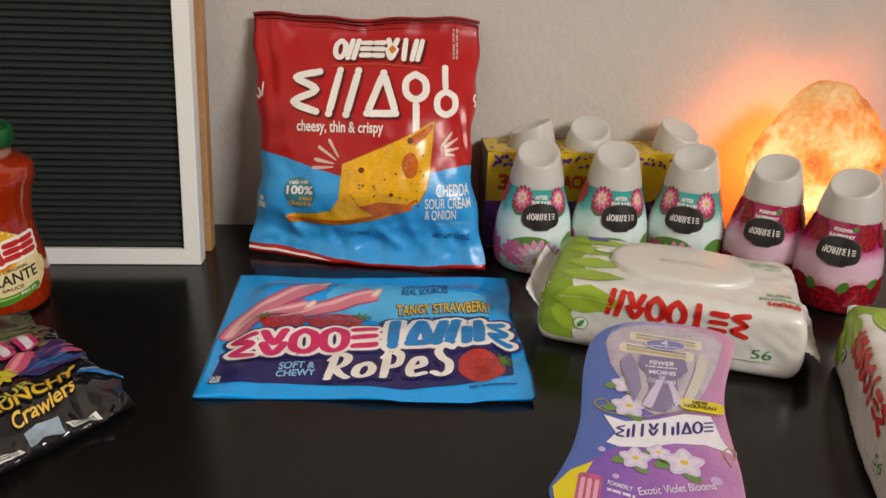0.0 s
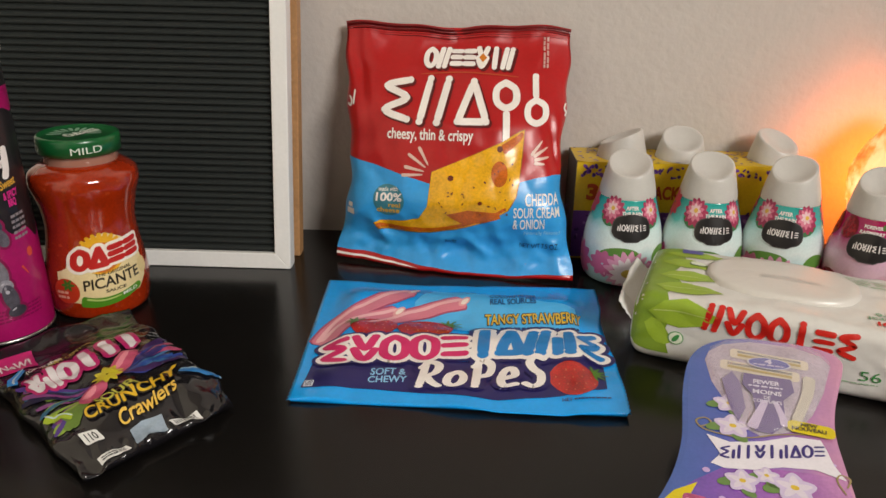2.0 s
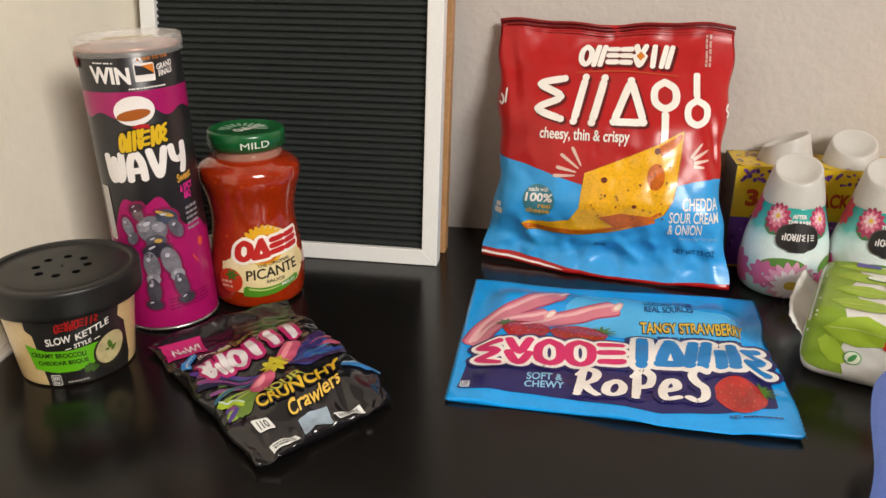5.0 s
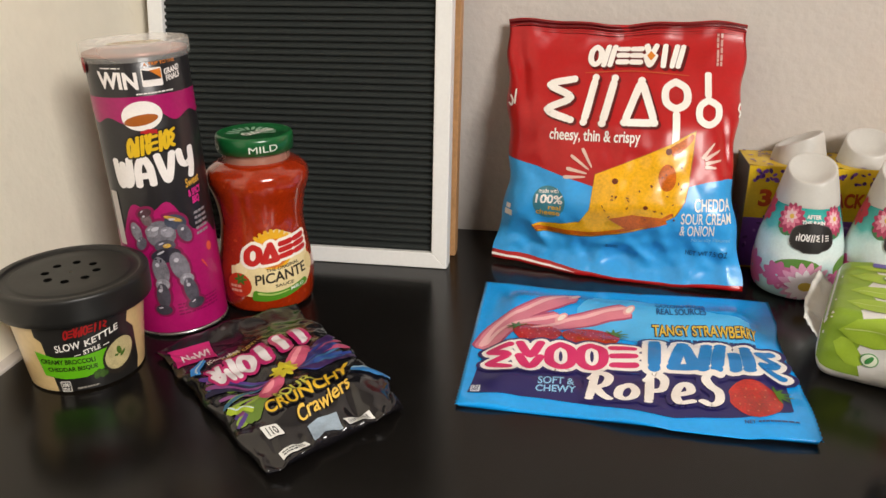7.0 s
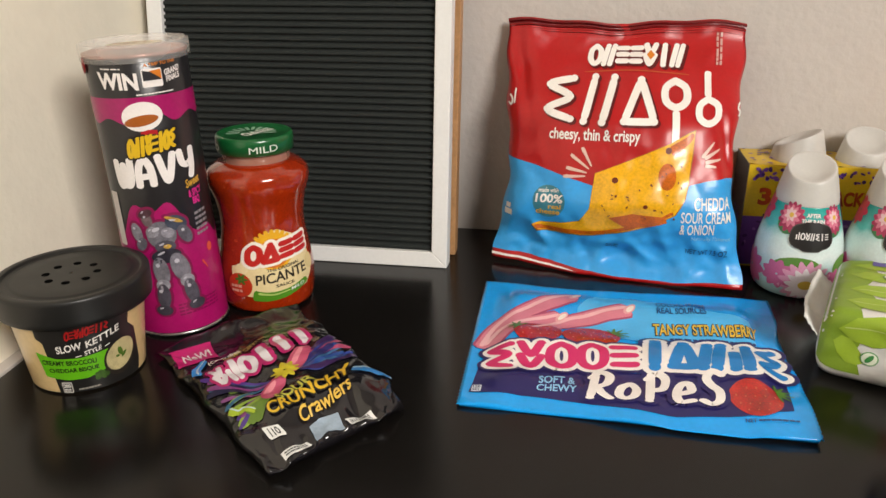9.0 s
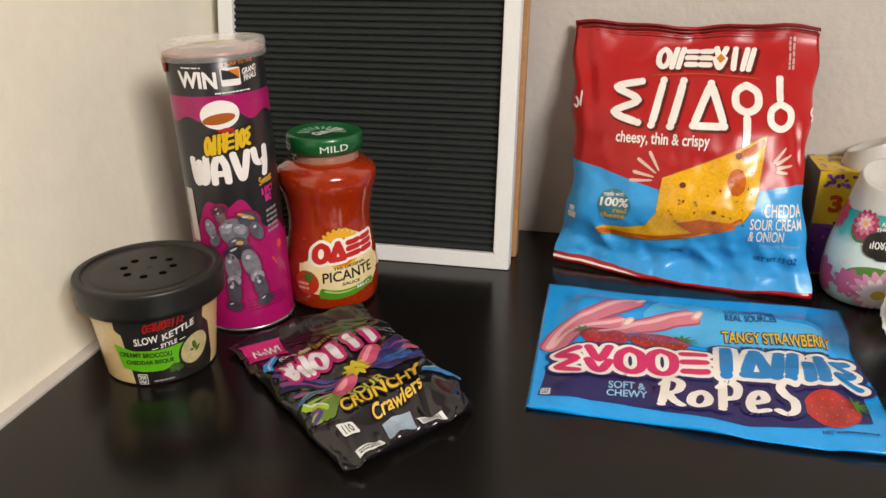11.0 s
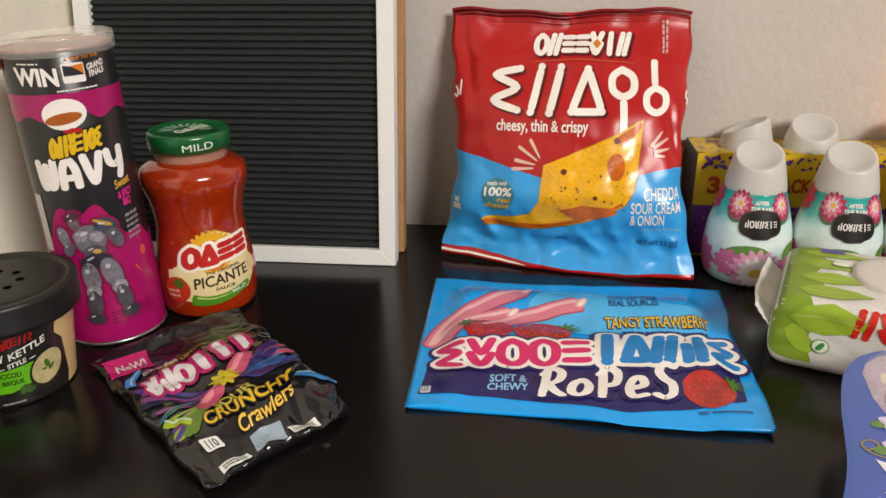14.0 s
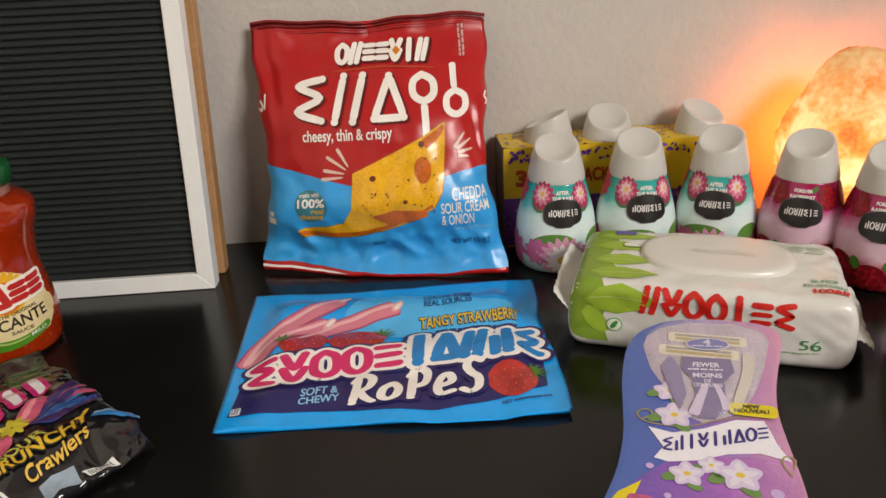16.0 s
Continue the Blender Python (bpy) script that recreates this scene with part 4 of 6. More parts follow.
# ---- salsa jar ----
def salsa_jar():
    ob = thing("salsa_jar", pose(-0.3555, 0.6935, 0) @ Matrix.Diagonal((1.03, 1.03, 1.01, 1)), "glass jar of red salsa with a green metal lid", "salsa jar")
    prof = spline([(0.030, 0.0), (0.0365, 0.0015), (0.0402, 0.007), (0.0420, 0.030), (0.0404, 0.045), (0.0378, 0.062), (0.0362, 0.080), (0.0382, 0.098), (0.0424, 0.113), (0.0432, 0.120), (0.0415, 0.1265), (0.0335, 0.1325), (0.0285, 0.1345)])
    salsa = mat("red_salsa_behind_glass", srgb("9a2a08"), 0.12, spread=0.20, scale=55, bump=0.03, bump_scale=90, coat=1.0)
    part("glass_body", lathe(prof, 80), salsa, ob, "clear glass filled with chunky red salsa")
    chunks = []
    rnd = random.Random(8)
    S = turned(profile_of(prof), -62.0, 0.038)
    for k in range(70):
        chunks += oval(rnd.uniform(-0.055, 0.055), rnd.uniform(0.008, 0.124), rnd.uniform(0.0008, 0.0026), rnd.uniform(0.0006, 0.0018), rnd.uniform(0, 180), 8)
    art("salsa_fleck", chunks, S, mat("salsa_bits", srgb("a83a14"), 0.2, spread=0.4, scale=200, coat=1.0), ob, 0.0002, 0.01)
    part("glass_neck", lathe([(0.0285, 0.133), (0.0285, 0.1435)], 64, False), clear_plastic("clear_glass", (0.55, 0.30, 0.22), 0.55, 0.05), ob, "clear glass neck")
    part("neck_salsa", lathe([(0.026, 0.133), (0.026, 0.139)], 48), salsa, ob)
    green = mat("green_lid_enamel", srgb("0f5a2c"), 0.3, spread=0.08, scale=50, coat=0.4)
    lid = part("lid", lathe([(0.0310, 0.1425), (0.0322, 0.1430), (0.0324, 0.1545), (0.0316, 0.1568), (0.0300, 0.1576), (0.0280, 0.1570), (0.0270, 0.1563), (0.002, 0.1563)], 80, False), green, ob, "green enamelled metal lid")
    L = turned(lambda z: 0.0324, -70.5, 0.0324)
    ivory = ink("dfe6d8")
    art("lid_writing", words("MILD", (-0.0035, 0.1455), (0.0205, 0.1465), (-0.0035, 0.1510), 0.0), L, ivory, lid, 0.0004, 0.004)
    art("lid_writing", words("MILD", (-0.058, 0.1455), (-0.034, 0.1455), (-0.058, 0.1510), 0.02), L, ivory, lid, 0.0004, 0.004)
    def top(u, v, lift=0.0):
        a = radians(16)
        return Vector((u * math.cos(a) - v * math.sin(a), u * math.sin(a) + v * math.cos(a), 0.1567 + lift))
    rays = []
    for k in range(11):
        a = math.pi * k / 10
        rays += ribbon([(-0.002 + 0.010 * math.cos(a), -0.003 + 0.010 * math.sin(a)), (-0.002 + 0.021 * math.cos(a), -0.003 + 0.021 * math.sin(a))], 0.0026, 0.0034)
    art("lid_sun", rays, top, ink("8fb59a"), lid, 0.0, 0.05)
    art("lid_emblem", emblem("otee", (-0.004, -0.016), (0.018, 0.004), (-0.012, -0.008)), top, ivory, lid, 0.0004, 0.05)
    st = 0.004
    art("label_ground", pts((-0.033, 0.030), (-0.028, 0.020), (0.0, 0.016), (0.030, 0.022), (0.0375, 0.032), (0.0375, 0.052), (0.030, 0.062), (0.022, 0.072), (0.008, 0.079), (-0.006, 0.075), (-0.016, 0.066), (-0.020, 0.050), (-0.034, 0.046)), S, ink("e2cf9c"), ob, 0.0005, st, label="printed paper label")
    art("label_sun_ring", [q for k in range(13) for q in ribbon([(0.003 + 0.011 * math.cos(math.pi * k / 12), 0.0595 + 0.011 * math.sin(math.pi * k / 12)), (0.003 + 0.0215 * math.cos(math.pi * k / 12), 0.058 + 0.0215 * math.sin(math.pi * k / 12))], 0.0052, 0.003)] + oval(0.003, 0.060, 0.0175, 0.0165), S, ink("e0a81e"), ob, 0.0008, st)
    art("label_sun", oval(0.003, 0.058, 0.013, 0.013), S, ink("c9701a"), ob, 0.0010, st)
    q = (-0.0210, 0.0470), (0.0345, 0.0535), (-0.0200, 0.0660)
    art("emblem_rim", emblem("otee", *q, 0.62), S, ink("ece4d8"), ob, 0.0012, st)
    art("emblem", emblem("otee", *q, 0.30), S, ink("b8201c"), ob, 0.0015, st)
    dark = ink("2a2418")
    art("label_writing", words("PICANTE", (-0.013, 0.0300), (0.030, 0.0350), (-0.013, 0.0395), 0.02) + words("THE ORIGINAL", (-0.004, 0.0415), (0.024, 0.0450), (-0.004, 0.0445), 0.02) + words("SAUCE", (0.002, 0.0268), (0.017, 0.0280), (0.002, 0.0298), 0.02), S, dark, ob, 0.0009, st)
    art("pepper_picture", ribbon([(-0.016, 0.0205), (-0.004, 0.0185), (0.012, 0.0205), (0.030, 0.0270)], 0.0105, 0.006), S, ink("4f8a22"), ob, 0.0010, st)
    art("pepper_shine", ribbon([(-0.012, 0.0225), (0.0, 0.0205), (0.013, 0.0225)], 0.0022, 0.001), S, ink("a9c46a"), ob, 0.0013, st)
    art("mild_writing", words("MILD", (0.014, 0.0215), (0.026, 0.0240), (0.014, 0.0245), 0.02), S, ink("dfe6d8"), ob, 0.0014, st)
    art("tomato_picture", oval(-0.0265, 0.0295, 0.0105, 0.0115), S, ink("b8341a"), ob, 0.0010, st)
    art("tomato_star", flower(-0.0245, 0.0355, 0.0055, 6, 1, 0.2), S, ink("3f6a22"), ob, 0.0013, st)
    art("tomato_print", bars(3, (-0.034, 0.022), (-0.024, 0.022), (-0.034, 0.031), 2), S, ink("d9a08c"), ob, 0.0013, st)
    art("garlic_picture", oval(-0.0245, 0.0445, 0.0058, 0.0052) + ribbon([(-0.0245, 0.048), (-0.0235, 0.054), (-0.0225, 0.0575)], 0.003, 0.0012), S, ink("e6d7a8"), ob, 0.0009, st)
    art("garlic_picture", oval(0.036, 0.042, 0.005, 0.0075), S, ink("d8c48c"), ob, 0.0009, st)


salsa_jar()


# ---- soup bowl ----
def soup_bowl():
    ob = thing("soup_bowl", pose(-0.4515, 0.5490, 0) @ Matrix.Diagonal((1.0, 1.0, 1.165, 1)), "microwave soup bowl with a vented black lid and black label", "soup bowl")
    prof = spline([(0.036, 0.0), (0.0415, 0.0012), (0.0425, 0.004), (0.0455, 0.026), (0.0478, 0.042), (0.0490, 0.0475), (0.0505, 0.056)], 4)
    cream = mat("creamy_soup_in_plastic", srgb("d6b984"), 0.3, spread=0.07, scale=30, coat=0.6)
    part("bowl", lathe(prof, 80), cream, ob, "clear plastic bowl full of creamy yellow soup")
    black = mat("black_lid_plastic", (0.009, 0.009, 0.0085), 0.40, spread=0.15, scale=40, bump=0.03, bump_scale=500)
    lid = part("lid", lathe([(0.0530, 0.0520), (0.0550, 0.0521), (0.0555, 0.0526), (0.0557, 0.0560), (0.0559, 0.0672), (0.0558, 0.0690), (0.0552, 0.0700), (0.0540, 0.0704), (0.0505, 0.0704), (0.0497, 0.0701), (0.0490, 0.0690), (0.0482, 0.0687), (0.0445, 0.0687), (0.0437, 0.0689), (0.0430, 0.0694), (0.0420, 0.0696), (0.030, 0.0696), (0.001, 0.0696)], 96, False), black, ob, "vented black plastic lid")
    # Flat near-black discs on the lid paint the shade inside uncut vent holes.
    for k in range(8):
        a = radians(20 + 45 * k)
        h = part("vent_hole_disc", lathe([(0.0030, 0), (0.0030, 0.0001), (0.0010, 0.0001)], 16), mat("vent_shade", (0.002, 0.002, 0.002), 0.9, spec=0.02), lid)
        h.location = (0.0185 * math.cos(a), 0.0185 * math.sin(a), 0.0697)
    S = turned(profile_of(prof), -71, 0.048)
    st = 0.004
    ink_black = mat("satin_label_black", (0.014, 0.013, 0.012), 0.35, spread=0.15, scale=40, coat=0.3)
    art("label", pts((-0.019, 0.0530), (-0.020, 0.043), (-0.0155, 0.0395), (-0.013, 0.0015), (0.058, 0.0015), (0.0595, 0.010), (0.0545, 0.036), (0.048, 0.042), (0.049, 0.0530)), S, ink_black, ob, 0.0004, st, label="black printed label")
    art("label", pts((-0.062, 0.046), (-0.056, 0.004), (-0.050, 0.004), (-0.0535, 0.040), (-0.0545, 0.046)), S, ink_black, ob, 0.0004, st)
    art("emblem", emblem("oevyoeiiw", (0.001, 0.0405), (0.031, 0.0440), (0.0025, 0.0485), 0.16), S, ink("a51c1c"), ob, 0.0008, st)
    white = ink("e4e0d8")
    art("name_writing", words("SLOW", (-0.0065, 0.0318), (0.0115, 0.0338), (-0.0065, 0.0372), 0.02) + words("KETTLE", (0.0145, 0.0340), (0.0395, 0.0400), (0.0145, 0.0388), 0.02) + words("STYLE", (0.0125, 0.0285), (0.0250, 0.0305), (0.0125, 0.0318), 0.02) + ribbon([(0.0060, 0.0285), (0.0105, 0.0292)], 0.0006) + ribbon([(0.0270, 0.0318), (0.0315, 0.0328)], 0.0006), S, white, ob, 0.0008, st)
    art("green_banner", pts((-0.0235, 0.0325), (-0.0205, 0.0140), (-0.004, 0.0115), (0.012, 0.0115), (0.0255, 0.0150), (0.028, 0.0225), (0.032, 0.0285), (0.030, 0.0295), (0.010, 0.0275), (-0.008, 0.0280)), S, ink("5fae14"), ob, 0.0007, st, label="bright green flavour banner")
    art("flavour_writing", words("CREAMY BROCCOLI", (-0.0200, 0.0235), (0.0200, 0.0218), (-0.0200, 0.0272), 0.03) + words("CHEDDAR BISQUE", (-0.0160, 0.0170), (0.0210, 0.0165), (-0.0160, 0.0208), 0.03), S, ink("1d2a10"), ob, 0.0010, st)
    art("bowl_picture_rim", oval(0.0390, 0.0205, 0.0145, 0.0128, 32, 28), S, ink("2c2620"), ob, 0.0009, st)
    art("bowl_picture", oval(0.0390, 0.0222, 0.0130, 0.0102, 32, 28), S, mat("printed_soup", srgb("b9ac7e"), 0.35, spread=0.25, scale=180, coat=0.3), ob, 0.0012, st)
    art("herb_picture", oval(0.0385, 0.0245, 0.002, 0.0035, 20, 8) + oval(0.0415, 0.0215, 0.003, 0.0012, 40, 8) + oval(0.0360, 0.0215, 0.0018, 0.001, 0, 8), S, ink("4a6a24"), ob, 0.0015, st)
    art("broccoli_picture", [q for k in range(7) for q in oval(0.019 + 0.0023 * (k % 4), 0.0105 + 0.0022 * (k // 4) + 0.001 * (k % 2), 0.0022, 0.0020, 0, 10)], S, mat("printed_broccoli", srgb("3c5a22"), 0.4, spread=0.4, scale=300), ob, 0.0012, st)
    art("calorie_box", rect(-0.0095, 0.0015, -0.0015, 0.0098, 0.001), S, ink("cfcac0"), ob, 0.0008, st)
    art("calorie_ground", rect(-0.0089, 0.0022, -0.0021, 0.0091, 0.0008), S, ink_black, ob, 0.0010, st)
    art("calorie_writing", words("200", (-0.0083, 0.0058), (-0.0027, 0.0058), (-0.0083, 0.0086), 0.03) + bars(2, (-0.0083, 0.0026), (-0.0027, 0.0026), (-0.0083, 0.0052), 2), S, white, ob, 0.0012, st)
    art("weight_print", bars(8, (0.003, 0.0025), (0.020, 0.0030), (0.003, 0.0048), 1), S, ink("9a958c"), ob, 0.0008, st)


soup_bowl()


# ---- air freshener cones ----
CONE = spline([(0.028, 0.0), (0.0345, 0.002), (0.0380, 0.010), (0.0394, 0.022), (0.0394, 0.034), (0.0378, 0.050), (0.0342, 0.065), (0.0300, 0.080), (0.0276, 0.0885)], 4)
CAP = spline([(0.0278, 0.0880), (0.0272, 0.0930), (0.0244, 0.1060), (0.0216, 0.1170), (0.0196, 0.1245), (0.0176, 0.1280), (0.0135, 0.1295), (0.007, 0.1300), (0.001, 0.1300)], 5)


def cone(m, scent, label, group):
    """A cone with a white scooped cap; it faces -y."""
    ob = thing("air_freshener", m, label, "air freshener", group)
    if scent == "rain":
        sleeve = ramp_mat("rain_sleeve_print", [(0, "a9cdd0"), (0.28, "b4d8da"), (0.48, "e2eeec"), (0.66, "d2e9e7"), (0.78, "62c0ba"), (1, "2a9f98")], 0.17, lo=0.0, hi=0.0885)
    elif scent == "raspberry":
        sleeve = ramp_mat("raspberry_sleeve_print", [(0, "8a1420"), (0.26, "b83a50"), (0.42, "e0bccb"), (0.60, "dcb4cc"), (0.74, "b8286f"), (1, "a01650")], 0.17, lo=0.0, hi=0.0885)
    else:
        sleeve = ramp_mat("lavender_sleeve_print", [(0, "4a2a78"), (0.5, "7a55a8"), (0.8, "5a2f86"), (1, "4a2370")], 0.17, lo=0.0, hi=0.0885)
    slim = 0.78 if scent == "lavender" else 1.0
    part("body", lathe([(r * slim, z) for r, z in CONE], 64), sleeve, ob, "printed glossy sleeve")
    bm = lathe(CAP, 72)
    for v in bm.verts:
        r = math.hypot(v.co.x, v.co.y)
        plane = 0.1205 + 0.44 * v.co.y + 0.08 * v.co.x - 0.0075 * (1 - min(1, math.hypot(v.co.x + 0.001, v.co.y + 0.004) / 0.0195) ** 2)
        if v.co.z > plane:
            v.co.z = plane + min(0.0016, (v.co.z - plane) * 0.12)
    part("cap", bm, mat("white_cap_plastic", (0.56, 0.545, 0.515), 0.34, spread=0.03, scale=40), ob, "white scooped plastic cap")
    if scent == "lavender":
        return ob
    S = turned(profile_of(CONE), -90, 0.037)
    st = 0.004
    white = ink("e8e4e2")
    if scent == "rain":
        words_ = words("AFTER", (-0.0075, 0.0795), (0.0075, 0.0795), (-0.0075, 0.0832), 0.04) + words("THE RAIN", (-0.0115, 0.0745), (0.0115, 0.0745), (-0.0115, 0.0780), 0.04)
        for cx, cz, r in ((-0.0225, 0.078, 0.0120), (0.0235, 0.077, 0.0115)):
            art("leaf_print", oval(cx + 0.004, cz - 0.010, 0.009, 0.004, 30) + oval(cx - 0.006, cz - 0.010, 0.008, 0.004, -40), S, ink("3f7a4a"), ob, 0.0003, st, each=True)
            art("petal_print", flower(cx, cz, r * 1.16, 13, 1, 0.24, cx * 40), S, ink("a8345a"), ob, 0.0005, st)
            art("inner_petal_print", flower(cx - 0.001, cz + 0.001, r * 0.84, 10, 1, 0.22, 0.3), S, ink("d77a92"), ob, 0.0008, st)
            art("inner_petal_print", flower(cx - 0.001, cz + 0.002, r * 0.54, 7, 1, 0.26, 0.8), S, ink("e6c4c8"), ob, 0.0009, st)
            art("flower_heart", oval(cx, cz + 0.002, r * 0.20, r * 0.18), S, ink("dcb04a"), ob, 0.0011, st)
        art("pad_print", oval(-0.010, 0.033, 0.020, 0.010, 6) + oval(0.036, 0.032, 0.013, 0.011), S, ink("5d8a3a"), ob, 0.0003, st, each=True)
        for fx, fz in ((-0.024, 0.024), (0.026, 0.017)):
            art("petal_print", flower(fx, fz, 0.014, 9, 1, 0.3), S, ink("c2648f"), ob, 0.0004, st)
        art("petal_print", flower(0.000, 0.018, 0.0225, 17, 1, 0.17), S, ink("d99ab6"), ob, 0.0006, st)
        art("inner_petal_print", flower(0.000, 0.017, 0.0165, 13, 1, 0.19, 0.2), S, ink("eadfe2"), ob, 0.0009, st)
        art("flower_heart", oval(0.000, 0.017, 0.0058, 0.0045), S, ink("cfae4a"), ob, 0.0012, st)
        for a in (-1, 1):
            art("petal_print", flower(a * 0.055, 0.022, 0.018, 9, 1, 0.28), S, ink("c25f90"), ob, 0.0004, st)
            art("petal_print", flower(a * 0.060, 0.080, 0.014, 9, 1, 0.28), S, ink("bf3a5c"), ob, 0.0004, st)
    else:
        words_ = words("FOREVER", (-0.0095, 0.0800), (0.0095, 0.0800), (-0.0095, 0.0832), 0.04) + words("RASPBERRY", (-0.0125, 0.0748), (0.0125, 0.0748), (-0.0125, 0.0780), 0.04)
        berry = mat("printed_raspberry", srgb("a31524"), 0.28, spread=0.35, scale=220, coat=0.3)
        rnd = random.Random(3)
        lumps, dark = [], []
        for cx, cz, r in ((-0.026, 0.077, 0.0105), (0.0265, 0.076, 0.0115), (-0.030, 0.020, 0.014), (-0.004, 0.014, 0.014), (0.024, 0.019, 0.015), (0.050, 0.024, 0.014), (-0.055, 0.024, 0.015), (-0.050, 0.075, 0.011), (0.050, 0.076, 0.011)):
            dark += oval(cx, cz, r, r * 1.02)
            for k in range(16):
                a, q = k * 2.4, r * 0.82 * math.sqrt((k + 0.5) / 16)
                lumps += oval(cx + q * math.cos(a), cz + q * math.sin(a), r * 0.18, r * 0.18, 0, 8)
        art("raspberry_shade", dark, S, ink("7a0c1a"), ob, 0.0004, st, each=True)
        tagged(art("raspberry_print", lumps, S, berry, ob, 0.0007, 0.006), kind="stuff")
        art("leaf_print", oval(0.012, 0.083, 0.004, 0.0025, 40) + oval(0.010, 0.030, 0.006, 0.004, 60) + oval(-0.016, 0.028, 0.006, 0.004, 110) + oval(0.036, 0.034, 0.006, 0.004, 30), S, ink("4f7a2e"), ob, 0.0006, st, each=True)
    plaque = [(0.0188 * math.copysign(abs(math.cos(a)) ** 0.62, math.cos(a)), 0.0630 + 0.0112 * math.copysign(abs(math.sin(a)) ** 0.75, math.sin(a)) * (1.14 if abs(math.cos(a)) < 0.3 else 1)) for a in np.linspace(0, 2 * math.pi, 41)[:-1]]
    art("plaque_rim", pts(*[(x * 1.06, 0.0635 + (z - 0.0635) * 1.08) for x, z in plaque]), S, ink("4a4646"), ob, 0.0010, st)
    art("plaque", pts(*plaque), S, ink("1c1a1b"), ob, 0.0013, st, label="dark shield-shaped plaque")
    art("plaque_emblem", emblem("yovkwie", (-0.0145, 0.0596), (0.0150, 0.0596), (-0.0145, 0.0668), 0.15), S, white, ob, 0.0016, st)
    art("scent_writing", words_, S, white, ob, 0.0010, st)
    return ob


FRONT = "air fresheners in a row on the desk"
first = cone(pose(0.137, 0.792, 0, 0, 0, 0), "rain", "teal and white floral air freshener cone with white cap", FRONT)
copy_thing(first, pose(0.2165, 0.791, 0, 0, 0, 0))
copy_thing(first, pose(0.2955, 0.785, 0, 0, 0, -26))
berry = cone(pose(0.3645, 0.750, 0, 0, 0, -31), "raspberry", "raspberry-red and pink air freshener cone with white cap", FRONT)
copy_thing(berry, pose(0.415, 0.702, 0, 0, 0, -35))
BACK = "air fresheners in the carton"
lav = cone(pose(0.143, 0.862, 0.009, 0, 0, -100), "lavender", "purple lavender air freshener cone packed in a carton", BACK)
copy_thing(lav, pose(0.205, 0.862, 0.009, 0, 0, 4))
copy_thing(lav, pose(0.3035, 0.862, 0.009, 0, 0, 42))


